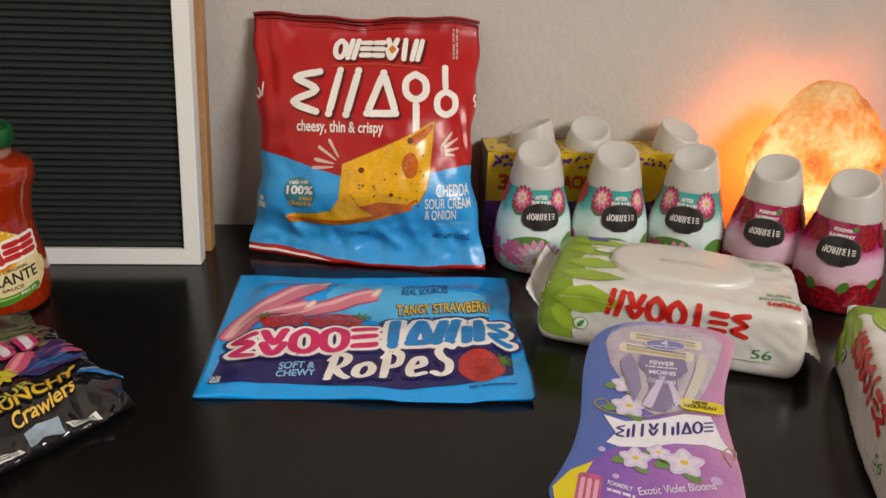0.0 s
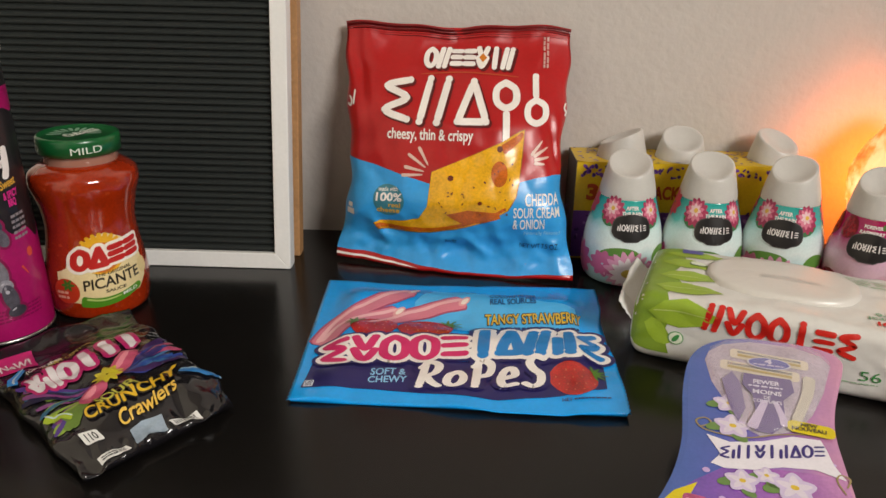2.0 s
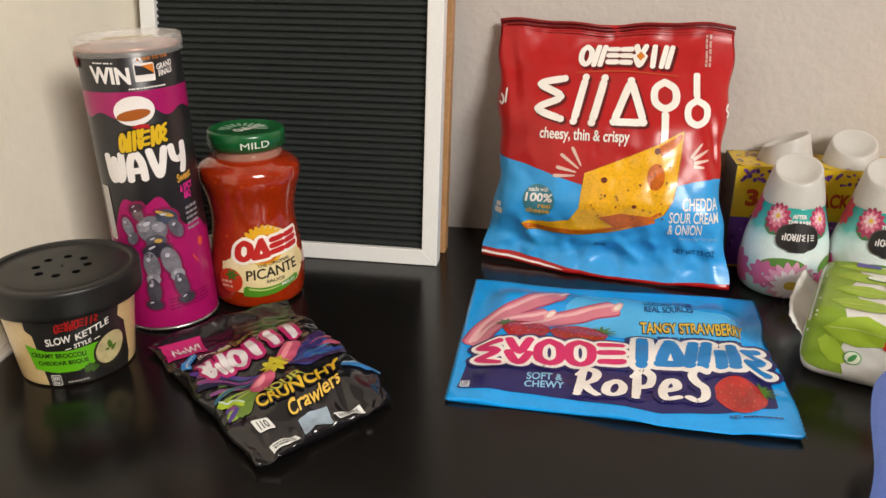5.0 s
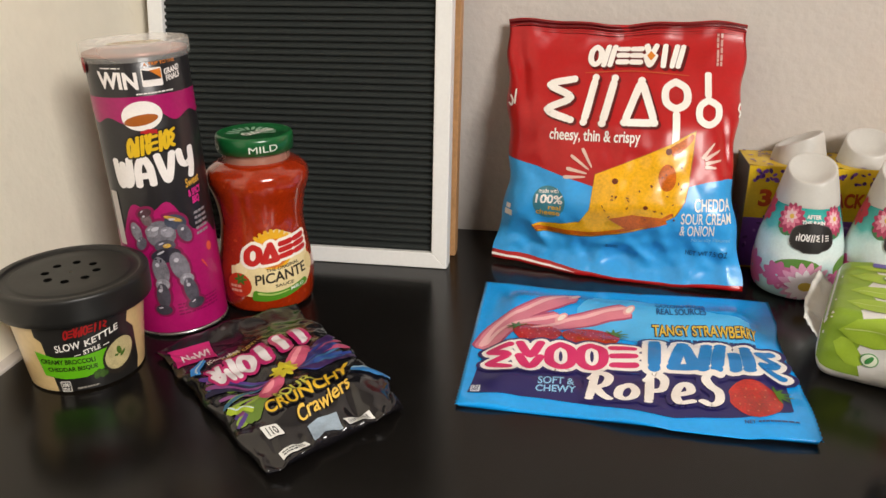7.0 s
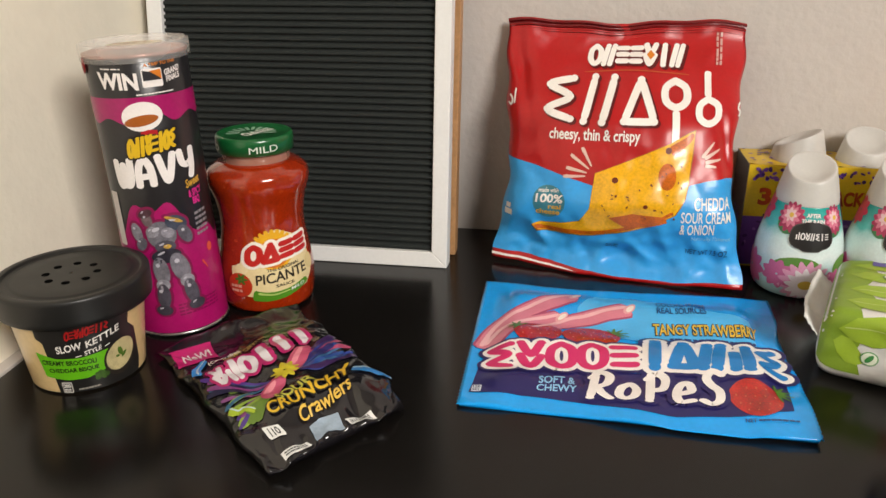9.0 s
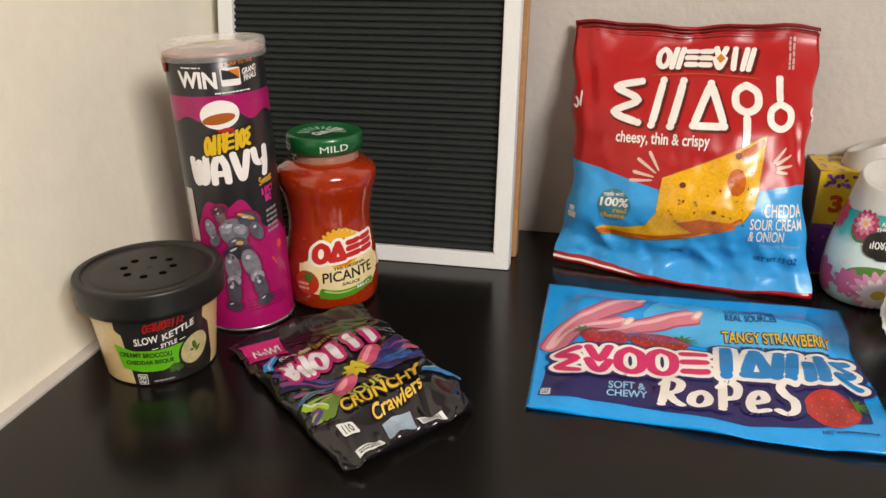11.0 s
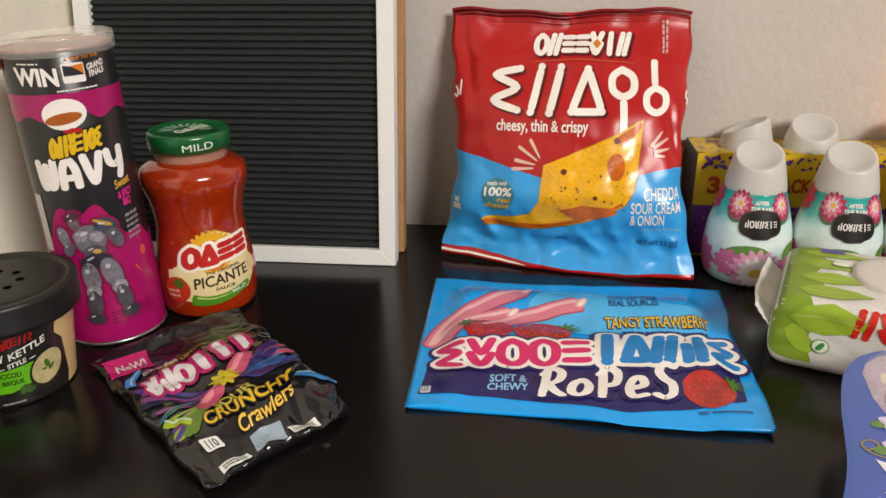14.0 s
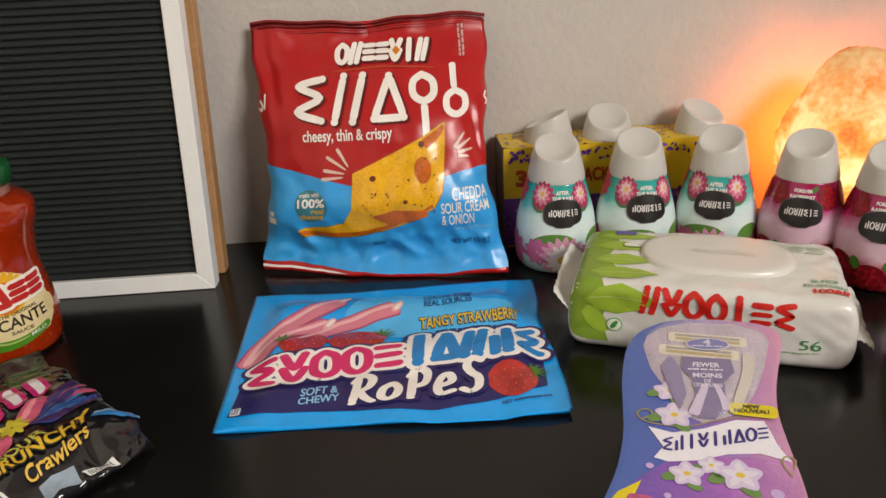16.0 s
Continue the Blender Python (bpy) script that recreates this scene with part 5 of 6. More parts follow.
def carton():
    ob = thing("carton", pose(0.092, 0.833, 0), "yellow and purple printed cardboard carton holding air fresheners", "carton")
    w, d, h, t = 0.238, 0.060, 0.107, 0.0006
    card = mat("yellow_printed_card", srgb("d8b414"), 0.42, spread=0.08, scale=40, coat=0.2)
    part("front_panel", box(0, 0, 0, w, t, h), card, ob, smooth=False)
    part("back_panel", box(0, d - t, 0, w, d, h), card, ob, smooth=False)
    part("end_panel", box(-t, 0, 0, 0, d, h), mat("olive_printed_card", srgb("5c5140"), 0.45, spread=0.15, scale=60), ob, "dull purple-brown end panel", False)
    part("end_panel", box(w, 0, 0, w + t, d, h), card, ob, smooth=False)
    part("base_panel", box(0, t, 0, w, d - t, 0.0088), card, ob, smooth=False)
    bm = bmesh.new()
    for k in range(3):
        cx, cy = (0.051, 0.113, 0.2115)[k], 0.027
        x0, x1 = ((0, 0.084), (0.084, 0.158), (0.158, w))[k]
        n = 32
        inner, outer = [], []
        for i in range(n):
            a = 2 * math.pi * i / n
            c, s = math.cos(a), math.sin(a)
            inner.append(bm.verts.new((cx + 0.0258 * c, cy + 0.0258 * s, h)))
            sx = (x1 - cx) if c > 0 else (cx - x0)
            sy = (d - cy) if s > 0 else cy
            k2 = min(sx / abs(c) if abs(c) > 1e-6 else 9, sy / abs(s) if abs(s) > 1e-6 else 9)
            outer.append(bm.verts.new((cx + k2 * c, cy + k2 * s, h)))
        for i in range(n):
            bm.faces.new((inner[i], outer[i], outer[(i + 1) % n], inner[(i + 1) % n]))
    part("top_panel", bm, card, ob, smooth=False)
    F = lambda u, v, lift=0.0: Vector((u, -lift, v))
    T = lambda u, v, lift=0.0: Vector((u, v, h + lift))
    purple, deep = ink("6f3f9a"), ink("4a2470")
    rnd = random.Random(4)

    def sprigs(n, x0, x1, y0, y1):
        a, b = [], []
        for k in range(n):
            x, y = rnd.uniform(x0, x1), rnd.uniform(y0, y1)
            (a if k % 2 else b).extend(oval(x, y, rnd.uniform(0.0014, 0.003), rnd.uniform(0.001, 0.002), rnd.uniform(0, 180), 8))
        return a, b

    art("lower_print", rect(0.0, 0.002, w, 0.054), F, purple, ob, 0.0004, 0.3)
    for S, args in ((F, (120, 0.004, w - 0.004, 0.092, 0.103)), (F, (160, 0.004, w - 0.004, 0.005, 0.058)), (T, (150, 0.004, w - 0.004, 0.002, 0.058))):
        a, b = sprigs(*args)
        tagged(art("sprig_print", a, S, purple if args[4] > 0.09 or S is T else ink("9a6ac0"), ob, 0.0007, 0.3), kind="stuff")
        tagged(art("sprig_print", b, S, deep, ob, 0.0009, 0.3), kind="stuff")
    E = lambda u, v, lift=0.0: Vector((-0.0006 - lift, d - u, v))
    a, b = sprigs(60, 0.004, d - 0.004, 0.005, 0.060)
    tagged(art("sprig_print", a, E, purple, ob, 0.0005, 0.3), kind="stuff")
    tagged(art("sprig_print", b, E, deep, ob, 0.0007, 0.3), kind="stuff")
    red = ink("b03a14")
    art("offer_writing", words("3", (0.012, 0.066), (0.024, 0.066), (0.012, 0.084), 0.05), F, red, ob, 0.0009, 0.3)
    art("offer_writing", words("PACK", (0.076, 0.068), (0.110, 0.068), (0.076, 0.083), 0.04), F, red, ob, 0.0009, 0.3)
    art("offer_writing", words("OUR", (0.140, 0.068), (0.166, 0.068), (0.140, 0.083), 0.04), F, red, ob, 0.0009, 0.3)
    art("offer_small_print", bars(4, (0.150, 0.087), (0.163, 0.088), (0.150, 0.091), 1), F, deep, ob, 0.0009, 0.3)


carton()


# ---- salt lamp ----
def salt_lamp():
    ob = thing("salt_lamp", pose(0.440, 0.822, 0), "glowing orange rock salt lamp against the wall", "salt lamp")
    m = bpy.data.materials.new("glowing_rock_salt")
    m.use_nodes = True
    n, l = m.node_tree.nodes, m.node_tree.links
    b = n["Principled BSDF"]
    tc = n.new("ShaderNodeTexCoord")
    t1, t2 = n.new("ShaderNodeTexNoise"), n.new("ShaderNodeTexNoise")
    t1.inputs["Scale"].default_value, t1.inputs["Detail"].default_value = 26, 6
    t2.inputs["Scale"].default_value, t2.inputs["Detail"].default_value = 150, 4
    for t in (t1, t2):
        l.new(tc.outputs["Object"], t.inputs["Vector"])
    mixf = n.new("ShaderNodeMath")
    mixf.operation = "MULTIPLY_ADD"
    mixf.inputs[1].default_value, mixf.inputs[2].default_value = 0.25, -0.10
    l.new(t2.outputs["Fac"], mixf.inputs[0])
    sm = n.new("ShaderNodeMath")
    sm.operation = "ADD"
    l.new(t1.outputs["Fac"], sm.inputs[0])
    l.new(mixf.outputs[0], sm.inputs[1])
    cr = n.new("ShaderNodeValToRGB")
    l.new(sm.outputs[0], cr.inputs[0])
    e = cr.color_ramp.elements
    e[0].position, e[0].color = 0.34, (0.42, 0.070, 0.006, 1)
    e[1].position, e[1].color = 0.66, (1.0, 0.66, 0.27, 1)
    k = e.new(0.48)
    k.color = (0.95, 0.30, 0.045, 1)
    b.inputs["Base Color"].default_value = (0.28, 0.09, 0.03, 1)
    b.inputs["Roughness"].default_value = 0.45
    l.new(cr.outputs[0], b.inputs["Emission Color"])
    sep, mr = n.new("ShaderNodeSeparateXYZ"), n.new("ShaderNodeMapRange")
    l.new(tc.outputs["Object"], sep.inputs[0])
    l.new(sep.outputs["Z"], mr.inputs["Value"])
    mr.inputs["From Min"].default_value, mr.inputs["From Max"].default_value = 0.06, 0.19
    mr.inputs["To Min"].default_value, mr.inputs["To Max"].default_value = 2.1, 0.62
    l.new(mr.outputs[0], b.inputs["Emission Strength"])
    bp = n.new("ShaderNodeBump")
    bp.inputs["Strength"].default_value, bp.inputs["Distance"].default_value = 0.6, 0.004
    l.new(t2.outputs["Fac"], bp.inputs["Height"])
    l.new(bp.outputs[0], b.inputs["Normal"])
    bm = bmesh.new()
    bmesh.ops.create_icosphere(bm, subdivisions=6, radius=1)
    for v in bm.verts:
        d = v.co.normalized()
        rough_ = 0.10 * noise.noise(d * 1.7 + Vector((3, 1, 4))) + 0.06 * abs(noise.noise(d * 4.1)) + 0.022 * noise.noise(d * 11) + 0.010 * noise.noise(d * 27)
        up = max(-1, min(1, d.z))
        wide = 0.066 * (1.0 - 0.20 * max(0, up))
        v.co = Vector((d.x * wide * (1 + rough_ * 1.4) + 0.010 * up, d.y * 0.050 * (1 + rough_), 0.105 + d.z * 0.083 * (1 + rough_ * 0.9)))
        v.co.z = max(0.022, min(v.co.z, 0.190 + 0.03 * v.co.x + 0.003 * noise.noise(d * 9)))
    # the carved hollow for the bulb opens towards the wall
    gone = [f for f in bm.faces if f.calc_center_median().y > 0.030 and f.calc_center_median().z < 0.155]
    bmesh.ops.delete(bm, geom=gone, context="FACES")
    part("salt_rock", bm, m, ob, "rough translucent orange salt rock lit from inside")
    part("base", lathe([(0.040, 0.0), (0.050, 0.001), (0.052, 0.008), (0.050, 0.020), (0.044, 0.024)], 48), mat("dark_wood_base", (0.08, 0.035, 0.015), 0.5, spread=0.2, scale=40), ob, "round dark wooden base")


salt_lamp()


# ---- baby wipes packs ----
def wipes_pack(m, label):
    ob = thing("wipes_pack", m, label, "wipes pack", "packs of baby wipes on the desk")
    L, B, H, R = 0.105, 0.060, 0.056, 0.0085
    flats = (2 * B - 2 * R, H - 2 * R, 2 * B - 2 * R, H - 2 * R)
    bend = math.pi * R / 2
    girth = sum(flats) + 4 * bend

    def loop(p):
        """The cross-section, a rounded block: p metres round it from the front's foot, up and over."""
        p = (p - bend / 2) % girth
        y, z, turn = -B, R, 90.0
        for k, flat in enumerate((flats[1], flats[0], flats[3], flats[2])):
            d = Vector((math.cos(radians(turn)), math.sin(radians(turn))))
            q = Vector((y, z))
            if p <= flat:
                return q + d * p, Vector((-d.y, d.x))
            p -= flat
            q = q + d * flat
            c = q + Vector((d.y, -d.x)) * R
            if p <= bend:
                a = radians(turn + 90) - p / R
                return c + Vector((math.cos(a), math.sin(a))) * R, Vector((math.cos(a), math.sin(a)))
            p -= bend
            turn -= 90
            d2 = Vector((math.cos(radians(turn)), math.sin(radians(turn))))
            y, z = c - Vector((d2.y, -d2.x)) * R
        return Vector((-B, R)), Vector((-1, 0))

    def place(x, p):
        q, n = loop(p)
        k = max(0.0, 1 - abs(x / L) ** 26) ** 0.5
        e = 0.0018 * wrinkle(x, q.x + q.y, 21, 0.034) + 0.0010 * wrinkle(x + q.y, q.x - q.y, 22, 0.012)
        e += 0.0022 * (0.4 - abs(wrinkle(x * 0.6 - q.y, q.x, 23, 0.020))) * smoothstep(0.070, 0.100, abs(x))
        bulge = 0.0025 * (1 - (x / L) ** 2)
        y = q.x * (0.88 + 0.12 * k) * (1.03 - 0.9 * q.y) + n.x * (e + bulge)
        z = 0.027 + (q.y - 0.027) * (0.10 + 0.90 * k) + max(0, n.y) * (e + bulge * 0.6)
        return Vector((x, y, max(0.0004, z)))

    bm = bmesh.new()
    nu, na = 96, 120
    rings = [[bm.verts.new(place(L * math.sin(math.pi / 2 * (2 * i / nu - 1)), girth * j / na)) for j in range(na)] for i in range(nu + 1)]
    for p, q in zip(rings, rings[1:]):
        for j in range(na):
            bm.faces.new((p[j], p[(j + 1) % na], q[(j + 1) % na], q[j]))
    film = mat("white_wipes_film", (0.67, 0.66, 0.625), 0.32, spread=0.03, scale=30, bump=0.06, bump_scale=140, coat=0.2)
    part("film", bm, film, ob)
    for s in (-1, 1):
        bm = bmesh.new()
        nx, ny = 8, 40
        g = [[bm.verts.new((s * (L - 0.003 + 0.020 * i / nx * (1 - 0.25 * abs(2 * j / ny - 1))), B * 0.93 * (2 * j / ny - 1), 0.028 + s * -0.012 * (i / nx) ** 1.5 + 0.0014 * math.sin(j * 0.75) * (i / nx) + 0.005 * (i / nx) * math.sin(j * 0.21 + 1) + 0.0006 * ((i % 2) * 2 - 1))) for j in range(ny + 1)] for i in range(nx + 1)]
        for i in range(nx):
            for j in range(ny):
                bm.faces.new((g[i][j], g[i + 1][j], g[i + 1][j + 1], g[i][j + 1]))
        f = part("end_seal", bm, film, ob, "crimped end seal")
        md = f.modifiers.new("thick", "SOLIDIFY")
        md.thickness = 0.0006

    over = girth - flats[0] - 2 * bend

    def unwrap(x, s):
        """s: along the girth from the front's foot (0) over the top to the back's foot (1)."""
        return place(x, bend / 2 + s * over)

    S = sheet(unwrap, 0.0015)
    st, sv = 0.004, 0.02
    green, lime, pale = ink("7d9a2a"), ink("94b032"), ink("b9c77a")
    art("green_end", pts((-0.1035, 0.0), (-0.072, 0.0), (-0.078, 0.08), (-0.074, 0.16), (-0.080, 0.26), (-0.070, 0.36), (-0.080, 0.46), (-0.072, 0.60), (-0.078, 0.74), (-0.074, 1.0), (-0.1035, 1.0)), S, green, ob, 0.0004, st, sv, "printed green leaves")
    leaves = []
    for x, s, lx, ls, t in ((-0.064, 0.170, 0.028, 0.062, 6), (-0.064, 0.315, 0.027, 0.058, -4), (-0.064, 0.44, 0.026, 0.052, 8), (-0.068, 0.57, 0.024, 0.050, -8), (-0.064, 0.69, 0.027, 0.042, 4), (-0.082, 0.08, 0.012, 0.05, -30)):
        leaves += pts(*[(x + lx * u, s + ls * v + u * math.sin(radians(t)) * 0.06) for u, v in ((-1, 0), (-0.6, 0.75), (0, 1.0), (0.55, 0.55), (1, 0.02), (0.5, -0.6), (-0.1, -0.9), (-0.65, -0.65))])
    art("leaf_print", leaves, S, lime, ob, 0.0007, st, sv, each=True)
    art("leaf_vein", [q for x, s in ((-0.066, 0.175), (-0.064, 0.315), (-0.062, 0.43)) for q in ribbon([(x - 0.022, s - 0.004), (x, s + 0.006), (x + 0.020, s + 0.0)], 0.005, 0.002, 4.3)], S, pale, ob, 0.0010, st, sv, each=True)
    red = ink("c8241a")
    art("emblem", emblem("kvooiew", (-0.050, 0.125), (0.062, 0.110), (-0.050, 0.232), 0.20, 4.3), S, red, ob, 0.0007, st, sv)
    deep = ink("3f8a46")
    art("count_writing", words("56", (0.066, 0.045), (0.081, 0.045), (0.066, 0.083), -0.004), S, deep, ob, 0.0008, st, sv)
    art("count_print", bars(7, (0.052, 0.030), (0.080, 0.030), (0.052, 0.038), 1), S, ink("8fae8c"), ob, 0.0008, st, sv)
    art("hallmark", oval(-0.068, 0.070, 0.0062, 0.027), S, ink("5f9a5c"), ob, 0.0012, st, sv)
    art("hallmark_core", oval(-0.068, 0.070, 0.0053, 0.023), S, ink("dfe6cf"), ob, 0.0015, st, sv)
    art("hallmark_leaf", oval(-0.068, 0.070, 0.0022, 0.016, -6), S, deep, ob, 0.0018, st, sv)
    art("seal_print", oval(-0.062, 0.58, 0.0075, 0.026, 0), S, ink("5f7a4c"), ob, 0.0012, st, sv)
    art("seal_core", oval(-0.062, 0.58, 0.0065, 0.022, 0), S, ink("dfe6cf"), ob, 0.0015, st, sv)
    art("blue_flag", rect(-0.078, 0.700, -0.060, 0.745, 0.002, 0.006), S, ink("5a5c9c"), ob, 0.0012, st, sv)
    art("care_writing", words("natural\ncare", (0.098, 0.395), (0.068, 0.395), (0.098, 0.325), 0.02), S, ink("7ba88a"), ob, 0.0008, st, sv)
    art("care_emblem", emblem("kvooi", (0.098, 0.315), (0.072, 0.315), (0.098, 0.280), 0.24, 4.3), S, red, ob, 0.0008, st, sv)
    art("top_small_print", bars(4, (0.044, 0.640), (0.092, 0.640), (0.044, 0.715), 4, 0.4, 5), S, ink("a9bfa2"), ob, 0.0008, st, sv)
    # the raised lid
    lid = bmesh.new()
    rings = []
    nn = 64
    for k, hgt in ((1.04, -0.0035), (1.0, 0.0010), (0.985, 0.0030), (0.95, 0.0042), (0.86, 0.0046), (0.60, 0.0049), (0.30, 0.0051), (0.02, 0.0052)):
        rings.append([lid.verts.new((0.006 + 0.060 * k * math.copysign(abs(math.cos(2 * math.pi * i / nn)) ** 0.85, math.cos(2 * math.pi * i / nn)), 0.010 + 0.040 * k * math.copysign(abs(math.sin(2 * math.pi * i / nn)) ** 0.85, math.sin(2 * math.pi * i / nn)), 0.0568 + hgt)) for i in range(nn)])
    for p, q in zip(rings, rings[1:]):
        for i in range(nn):
            lid.faces.new((p[i], p[(i + 1) % nn], q[(i + 1) % nn], q[i]))
    top = part("lid", lid, mat("white_lid_plastic", (0.66, 0.635, 0.59), 0.30, spread=0.02, scale=30), ob, "raised oval white plastic lid")
    T = lambda u, v, lift=0.0: Vector((u, v, 0.0618 + lift))
    art("embossed_emblem", emblem("kvooiew", (0.036, 0.012), (-0.012, 0.012), (0.036, 0.003)), T, mat("white_lid_plastic", (0.66, 0.635, 0.59)), top, 0.0004, 0.3)
    return ob


wipes = wipes_pack(pose(0.2320, 0.6435, 0, 0, 0, -21), "white and green soft pack of baby wipes with oval lid")
copy_thing(wipes, pose(0.376, 0.470, 0, 0, 0, -111))


# ---- razor pack ----
def razor_pack():
    ob = thing("razor_pack", pose(0.133, 0.386, 0, 0, 0, -19.4), "violet and blue blister pack of disposable razors lying flat", "razor pack")
    half = [(0, 0.1905), (0.030, 0.1925), (0.046, 0.1885), (0.0525, 0.180), (0.0525, 0.168), (0.0490, 0.147), (0.0445, 0.119), (0.0432, 0.092), (0.0465, 0.062), (0.0500, 0.037), (0.0515, 0.012), (0.0500, -0.012), (0.044, -0.026), (0.025, -0.033), (0.0, -0.035),
            (-0.025, -0.034), (-0.044, -0.027), (-0.053, -0.016), (-0.0555, -0.006), (-0.052, 0.007), (-0.0475, 0.030), (-0.0460, 0.058), (-0.0480, 0.085), (-0.0500, 0.110), (-0.0498, 0.140), (-0.046, 0.158), (-0.039, 0.171), (-0.027, 0.182), (-0.013, 0.188)]
    n = len(half)
    loop = []
    for i in range(n):
        p0, p1, p2, p3 = (Vector(half[(i + k) % n]) for k in (-1, 0, 1, 2))
        for k in range(4):
            t = k / 4
            loop.append(0.5 * (2 * p1 + (p2 - p0) * t + (2 * p0 - 5 * p1 + 4 * p2 - p3) * t * t + (3 * p1 - p0 - 3 * p2 + p3) * t ** 3))
    lift_at = lambda y: 0.0300 + 0.086 * y
    mid = Vector((0, 0.08))
    bm = bmesh.new()
    rings = []
    for k, dz, low in ((0.80, 0, True), (0.86, -0.010, False), (0.955, -0.0030, False), (0.96, -0.0012, False), (1.0, -0.0010, False), (1.0, 0.0, False), (0.93, 0.0004, False)):
        rings.append([bm.verts.new((q.x, q.y, 0.0006 if low else lift_at(q.y) + dz)) for q in (mid + (p - mid) * k for p in loop)])
    m = len(loop)
    for p, q in zip(rings, rings[1:]):
        for i in range(m):
            bm.faces.new((p[(i + 1) % m], p[i], q[i], q[(i + 1) % m]))
    bm.faces.new(rings[0])
    bm.faces.new(rings[-1][::-1])
    bmesh.ops.triangulate(bm, faces=[f for f in bm.faces if len(f.verts) > 4])
    card = ramp_mat("razor_card_print", [(0, "3a5fa8"), (0.30, "4a5cb0"), (0.52, "8468b8"), (0.75, "b47eb4"), (1, "cc8fae")], 0.15, "X", -0.055, 0.055, 0.8)
    part("blister", bm, card, ob, "glossy printed plastic shell", False)
    S = lambda u, v, lift=0.0: Vector((u, v, lift_at(v) + 0.0004 + lift * 0.5))
    big = 1.0
    art("violet_print", pts((-0.045, 0.008), (-0.036, 0.022), (-0.018, 0.042), (0.0, 0.046), (0.025, 0.050), (0.046, 0.052), (0.0495, 0.030), (0.050, 0.010), (0.048, -0.013), (0.025, -0.030), (-0.025, -0.031), (-0.042, -0.024)), S, ramp_mat("razor_violet_print", [(0, "5e4a9e"), (0.25, "7a50ae"), (0.60, "a060b4"), (1, "c084b4")], 0.18, "X", -0.05, 0.05, 0.7, 0.12), ob, 0.0003, big)
    art("yellow_corner", pts((-0.0540, -0.006), (-0.046, 0.010), (-0.034, 0.021), (-0.038, 0.006), (-0.041, -0.012), (-0.046, -0.022), (-0.052, -0.014)), S, ink("d8c41c", 0.22), ob, 0.0005, big)
    art("small_picture", rect(-0.041, -0.014, -0.027, 0.010, 0.003), S, mat("printed_pink_picture", srgb("b8527c"), 0.25, spread=0.3, scale=300, coat=0.5), ob, 0.0008, big)
    for x in (-0.038, -0.034, -0.030):
        art("small_picture_band", rect(x - 0.0012, -0.012, x + 0.0012, 0.006, 0.001), S, ink("d9a0b4"), ob, 0.0010, big)
    # window with the razors
    win = pts(*[(x * 0.96, y) for x, y in ((-0.040, 0.150), (-0.038, 0.162), (-0.029, 0.174), (-0.010, 0.184), (0.022, 0.187), (0.040, 0.181), (0.0465, 0.170), (0.040, 0.135), (0.032, 0.108), (0.022, 0.088), (0.0, 0.075), (-0.016, 0.083), (-0.024, 0.105), (-0.034, 0.125))])
    art("window_back", win, S, mat("window_shade_print", srgb("b0a2b2"), 0.3, spread=0.3, scale=60), ob, 0.0004, big)
    cream, gold = ink("d8ccb8"), ink("b09a5a")
    for k, (x, y) in enumerate(((-0.002, 0.148), (0.004, 0.164))):
        art("blade_head", rect(x - 0.026, y - 0.006, x + 0.026, y + 0.006, 0.003), S, cream, ob, 0.0010 + 0.0006 * k, big)
        art("blade_strip", rect(x - 0.021, y - 0.0035, x + 0.021, y - 0.0005), S, gold, ob, 0.0018 + 0.0006 * k, big)
        art("blade_edge", rect(x - 0.021, y + 0.001, x + 0.021, y + 0.0035), S, mat("blade_steel", (0.6, 0.58, 0.55), 0.25, 0.9), ob, 0.0018 + 0.0006 * k, big)
    violet = ink("5e4884", 0.25)
    art("razor_handle", pts((-0.012, 0.140), (0.018, 0.142), (0.020, 0.128), (0.013, 0.116), (0.014, 0.090), (0.006, 0.078), (-0.004, 0.078), (-0.004, 0.100), (-0.006, 0.116), (-0.013, 0.126)), S, violet, ob, 0.0030, big, label="violet razor handle")
    art("razor_handle_shine", ribbon([(0.002, 0.112), (-0.002, 0.096), (-0.006, 0.080)], 0.004, 0.007) + ribbon([(0.008, 0.112), (0.012, 0.098), (0.014, 0.088)], 0.003, 0.006), S, ink("c9b8d6", 0.2), ob, 0.0033, big)
    art("razor_side", pts((-0.026, 0.128), (-0.020, 0.140), (-0.014, 0.128), (-0.010, 0.100), (-0.014, 0.084), (-0.020, 0.100)), S, ink("7a6a98", 0.25), ob, 0.0024, big)
    art("razor_side", ribbon([(0.030, 0.150), (0.028, 0.128), (0.020, 0.095)], 0.008, 0.006), S, ink("c4bcae", 0.25), ob, 0.0024, big)
    pale = ink("d8d0e4")
    art("claim_writing", words("FEWER", (-0.006, 0.129), (0.011, 0.131), (-0.006, 0.134), 0.03) + words("MOINS", (-0.006, 0.1175), (0.012, 0.1195), (-0.006, 0.1225), 0.03) + words("DE\nCOUPURES", (-0.006, 0.108), (0.012, 0.110), (-0.006, 0.116), 0.02) + bars(6, (-0.009, 0.1245), (0.013, 0.1268), (-0.009, 0.1275), 1), S, pale, ob, 0.0036, big)
    art("count_oval", oval(0.004, 0.157, 0.0145, 0.0070, 8, 28), S, ink("d9d4e6"), ob, 0.0032, big)
    art("count_oval_core", oval(0.004, 0.157, 0.0135, 0.0062, 8, 28), S, ink("5a58a4"), ob, 0.0035, big)
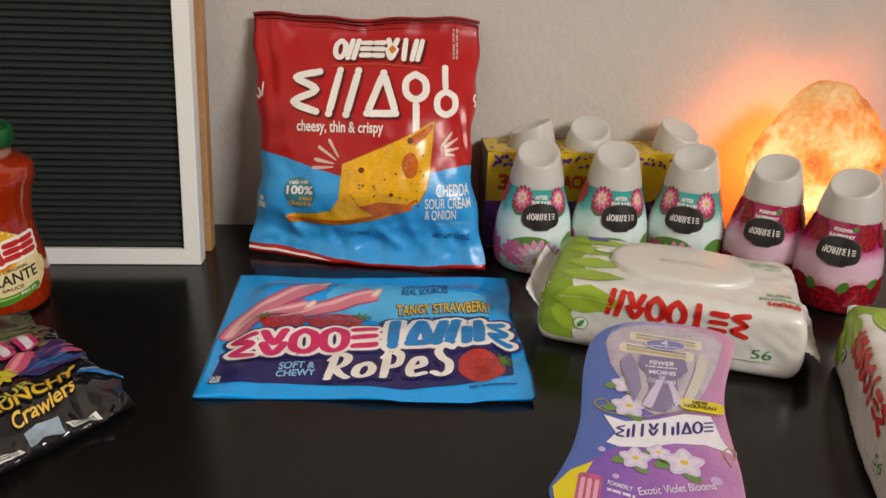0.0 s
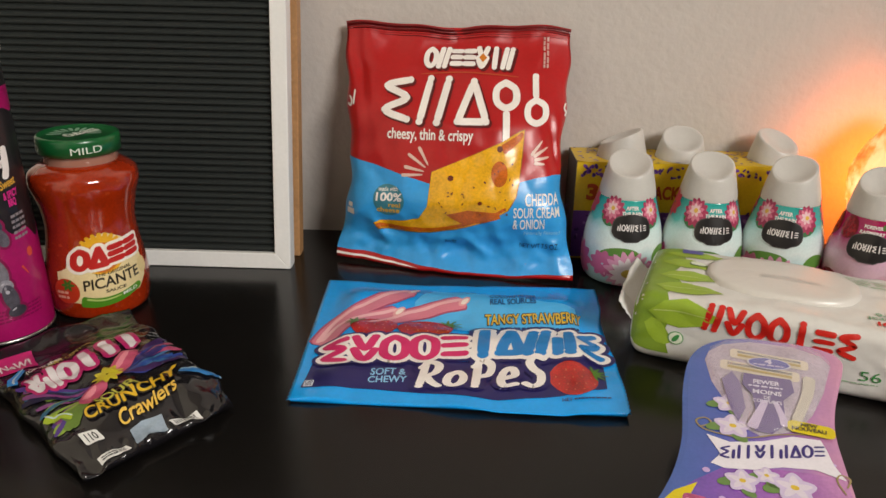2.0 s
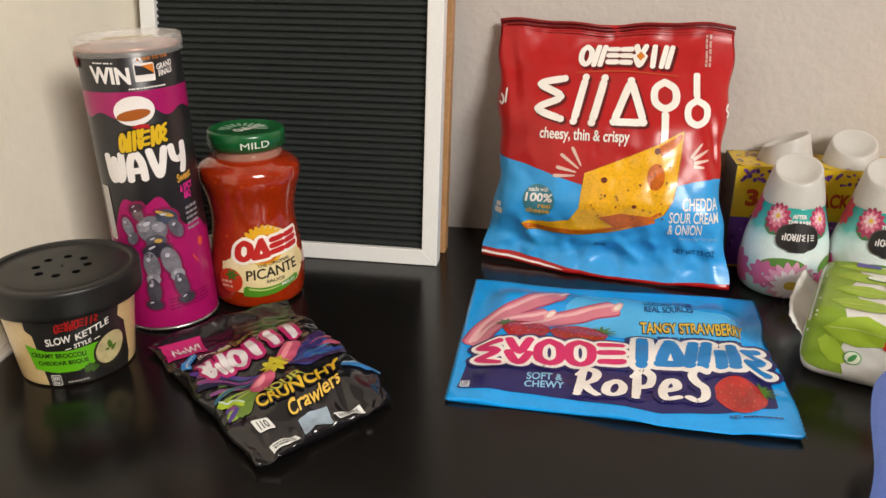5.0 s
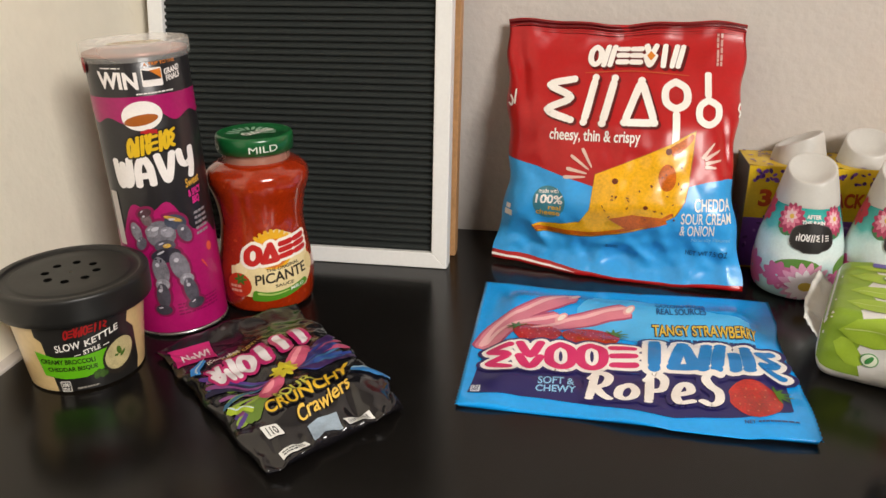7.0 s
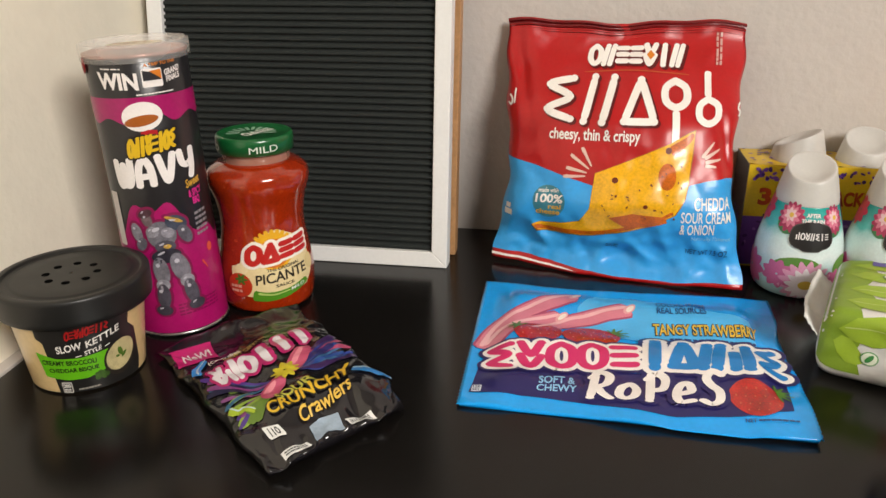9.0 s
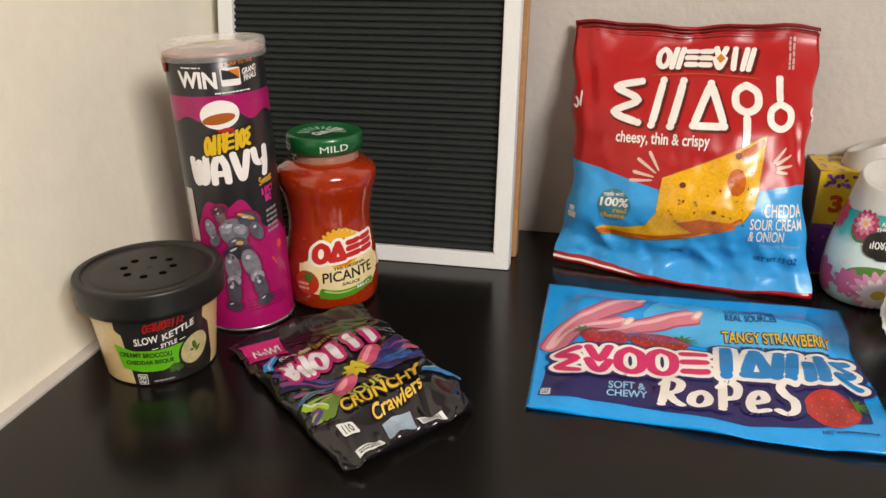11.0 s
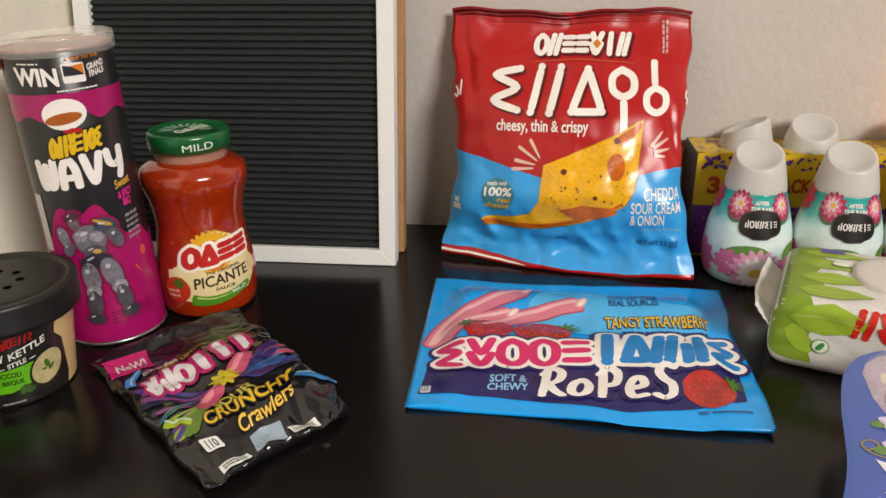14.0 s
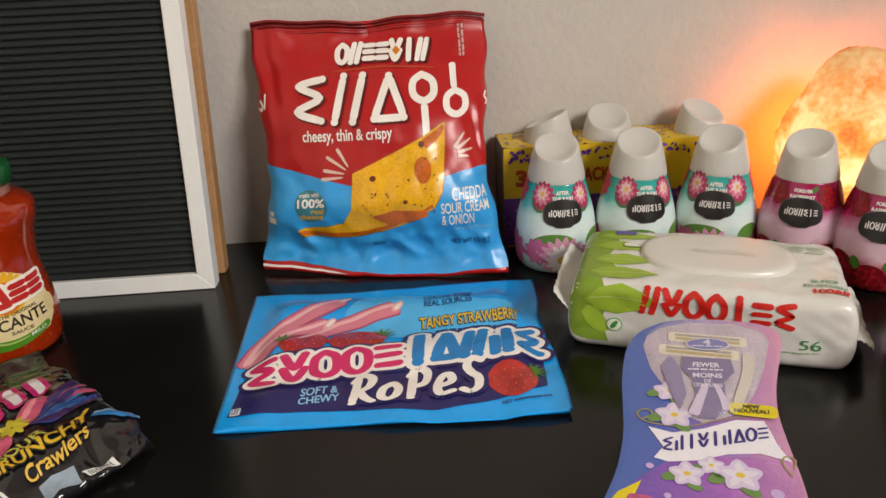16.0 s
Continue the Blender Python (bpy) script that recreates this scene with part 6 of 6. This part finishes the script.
    art("count_writing", words("4", (0.001, 0.1555), (0.006, 0.1560), (0.001, 0.1620), 0.04) + bars(5, (-0.006, 0.1520), (0.014, 0.1540), (-0.006, 0.1545), 1), S, pale, ob, 0.0038, big)
    art("new_flag", rect(0.015, 0.0845, 0.0425, 0.0965, 0.004), S, ink("d8c41c", 0.22), ob, 0.0034, big)
    art("new_writing", words("NEW\nNOUVEAU", (0.0175, 0.0865), (0.0375, 0.0880), (0.0175, 0.0945), 0.03), S, ink("3a3424"), ob, 0.0040, big)
    art("banner", pts((-0.032, 0.066), (-0.018, 0.063), (0.0, 0.070), (0.018, 0.081), (0.034, 0.083), (0.037, 0.074), (0.040, 0.062), (0.046, 0.050), (0.030, 0.054), (0.012, 0.050), (-0.004, 0.042), (-0.020, 0.038), (-0.028, 0.040), (-0.023, 0.050)), S, ink("e6e2ea", 0.22), ob, 0.0010, big, label="white wavy banner")
    art("emblem", emblem("wyiviytoe", (-0.024, 0.044), (0.036, 0.066), (-0.024, 0.058), 0.14), S, ink("3a2f7a"), ob, 0.0013, big)
    art("curl_print", ribbon([(-0.036, 0.072), (-0.030, 0.078), (-0.034, 0.082), (-0.039, 0.077), (-0.032, 0.070), (-0.010, 0.070), (0.010, 0.080), (0.032, 0.088)], 0.0012) + ribbon([(0.046, 0.044), (0.048, 0.052), (0.043, 0.054), (0.041, 0.048), (0.045, 0.038)], 0.0010), S, ink("9a8a5c"), ob, 0.0011, big)
    for x, y, r in ((-0.020, 0.102, 0.0098), (-0.017, 0.079, 0.0110), (-0.010, 0.030, 0.0094), (0.003, 0.039, 0.0070), (0.018, 0.034, 0.0118)):
        art("leaf_print", oval(x - r * 0.9, y - r * 0.3, r * 0.6, r * 0.35, 30) + oval(x + r * 0.4, y - r * 0.9, r * 0.5, r * 0.3, -30), S, ink("6a8a4a"), ob, 0.0012, big, each=True)
        art("petal_print", flower(x, y, r * 1.05, 5, 1, 0.38, 0.4), S, ink("cfc0de", 0.22), ob, 0.0016, big)
        art("petal_shade", flower(x, y, r * 0.85, 5, 1, 0.22, 0.4), S, ink("dcd2e0", 0.22), ob, 0.0018, big)
        art("flower_heart", oval(x, y, r * 0.20, r * 0.17), S, ink("d8b83c"), ob, 0.0020, big)
    for x, y, r in ((-0.030, 0.033, 0.0022), (0.036, 0.024, 0.0035), (0.040, 0.062, 0.0015), (-0.020, 0.012, 0.002)):
        art("bubble_print", oval(x, y, r, r), S, ink("c2a6d6"), ob, 0.0008, big)
    art("scent_writing", words("Exotic Violet Blooms", (-0.006, 0.000), (0.036, 0.017), (-0.0075, 0.006), 0.01) + words("FORMERLY", (-0.024, 0.004), (-0.010, 0.002), (-0.024, 0.0075), 0.02) + bars(4, (-0.024, -0.002), (-0.008, -0.004), (-0.024, 0.002), 1), S, ink("e2d6ec"), ob, 0.0012, big)
    # clear dome over the razors
    dome = bmesh.new()
    outline = [Vector(p) for p in win[0][0]]
    c = sum(outline, Vector((0, 0))) / len(outline)
    rings = [[dome.verts.new((*(c + (p - c) * k), lift_at((c + (p - c) * k).y) + h)) for p in outline] for k, h in ((1.0, 0.0008), (0.97, 0.0050), (0.90, 0.0064), (0.4, 0.0070), (0.02, 0.0070))]
    q = len(outline)
    for a, b in zip(rings, rings[1:]):
        for i in range(q):
            dome.faces.new((a[i], a[(i + 1) % q], b[(i + 1) % q], b[i]))
    d = part("clear_dome", dome, clear_plastic("clear_blister", (0.8, 0.78, 0.78), 0.16, 0.06), ob, "clear blister window over the razors")
    d.visible_shadow = False


razor_pack()
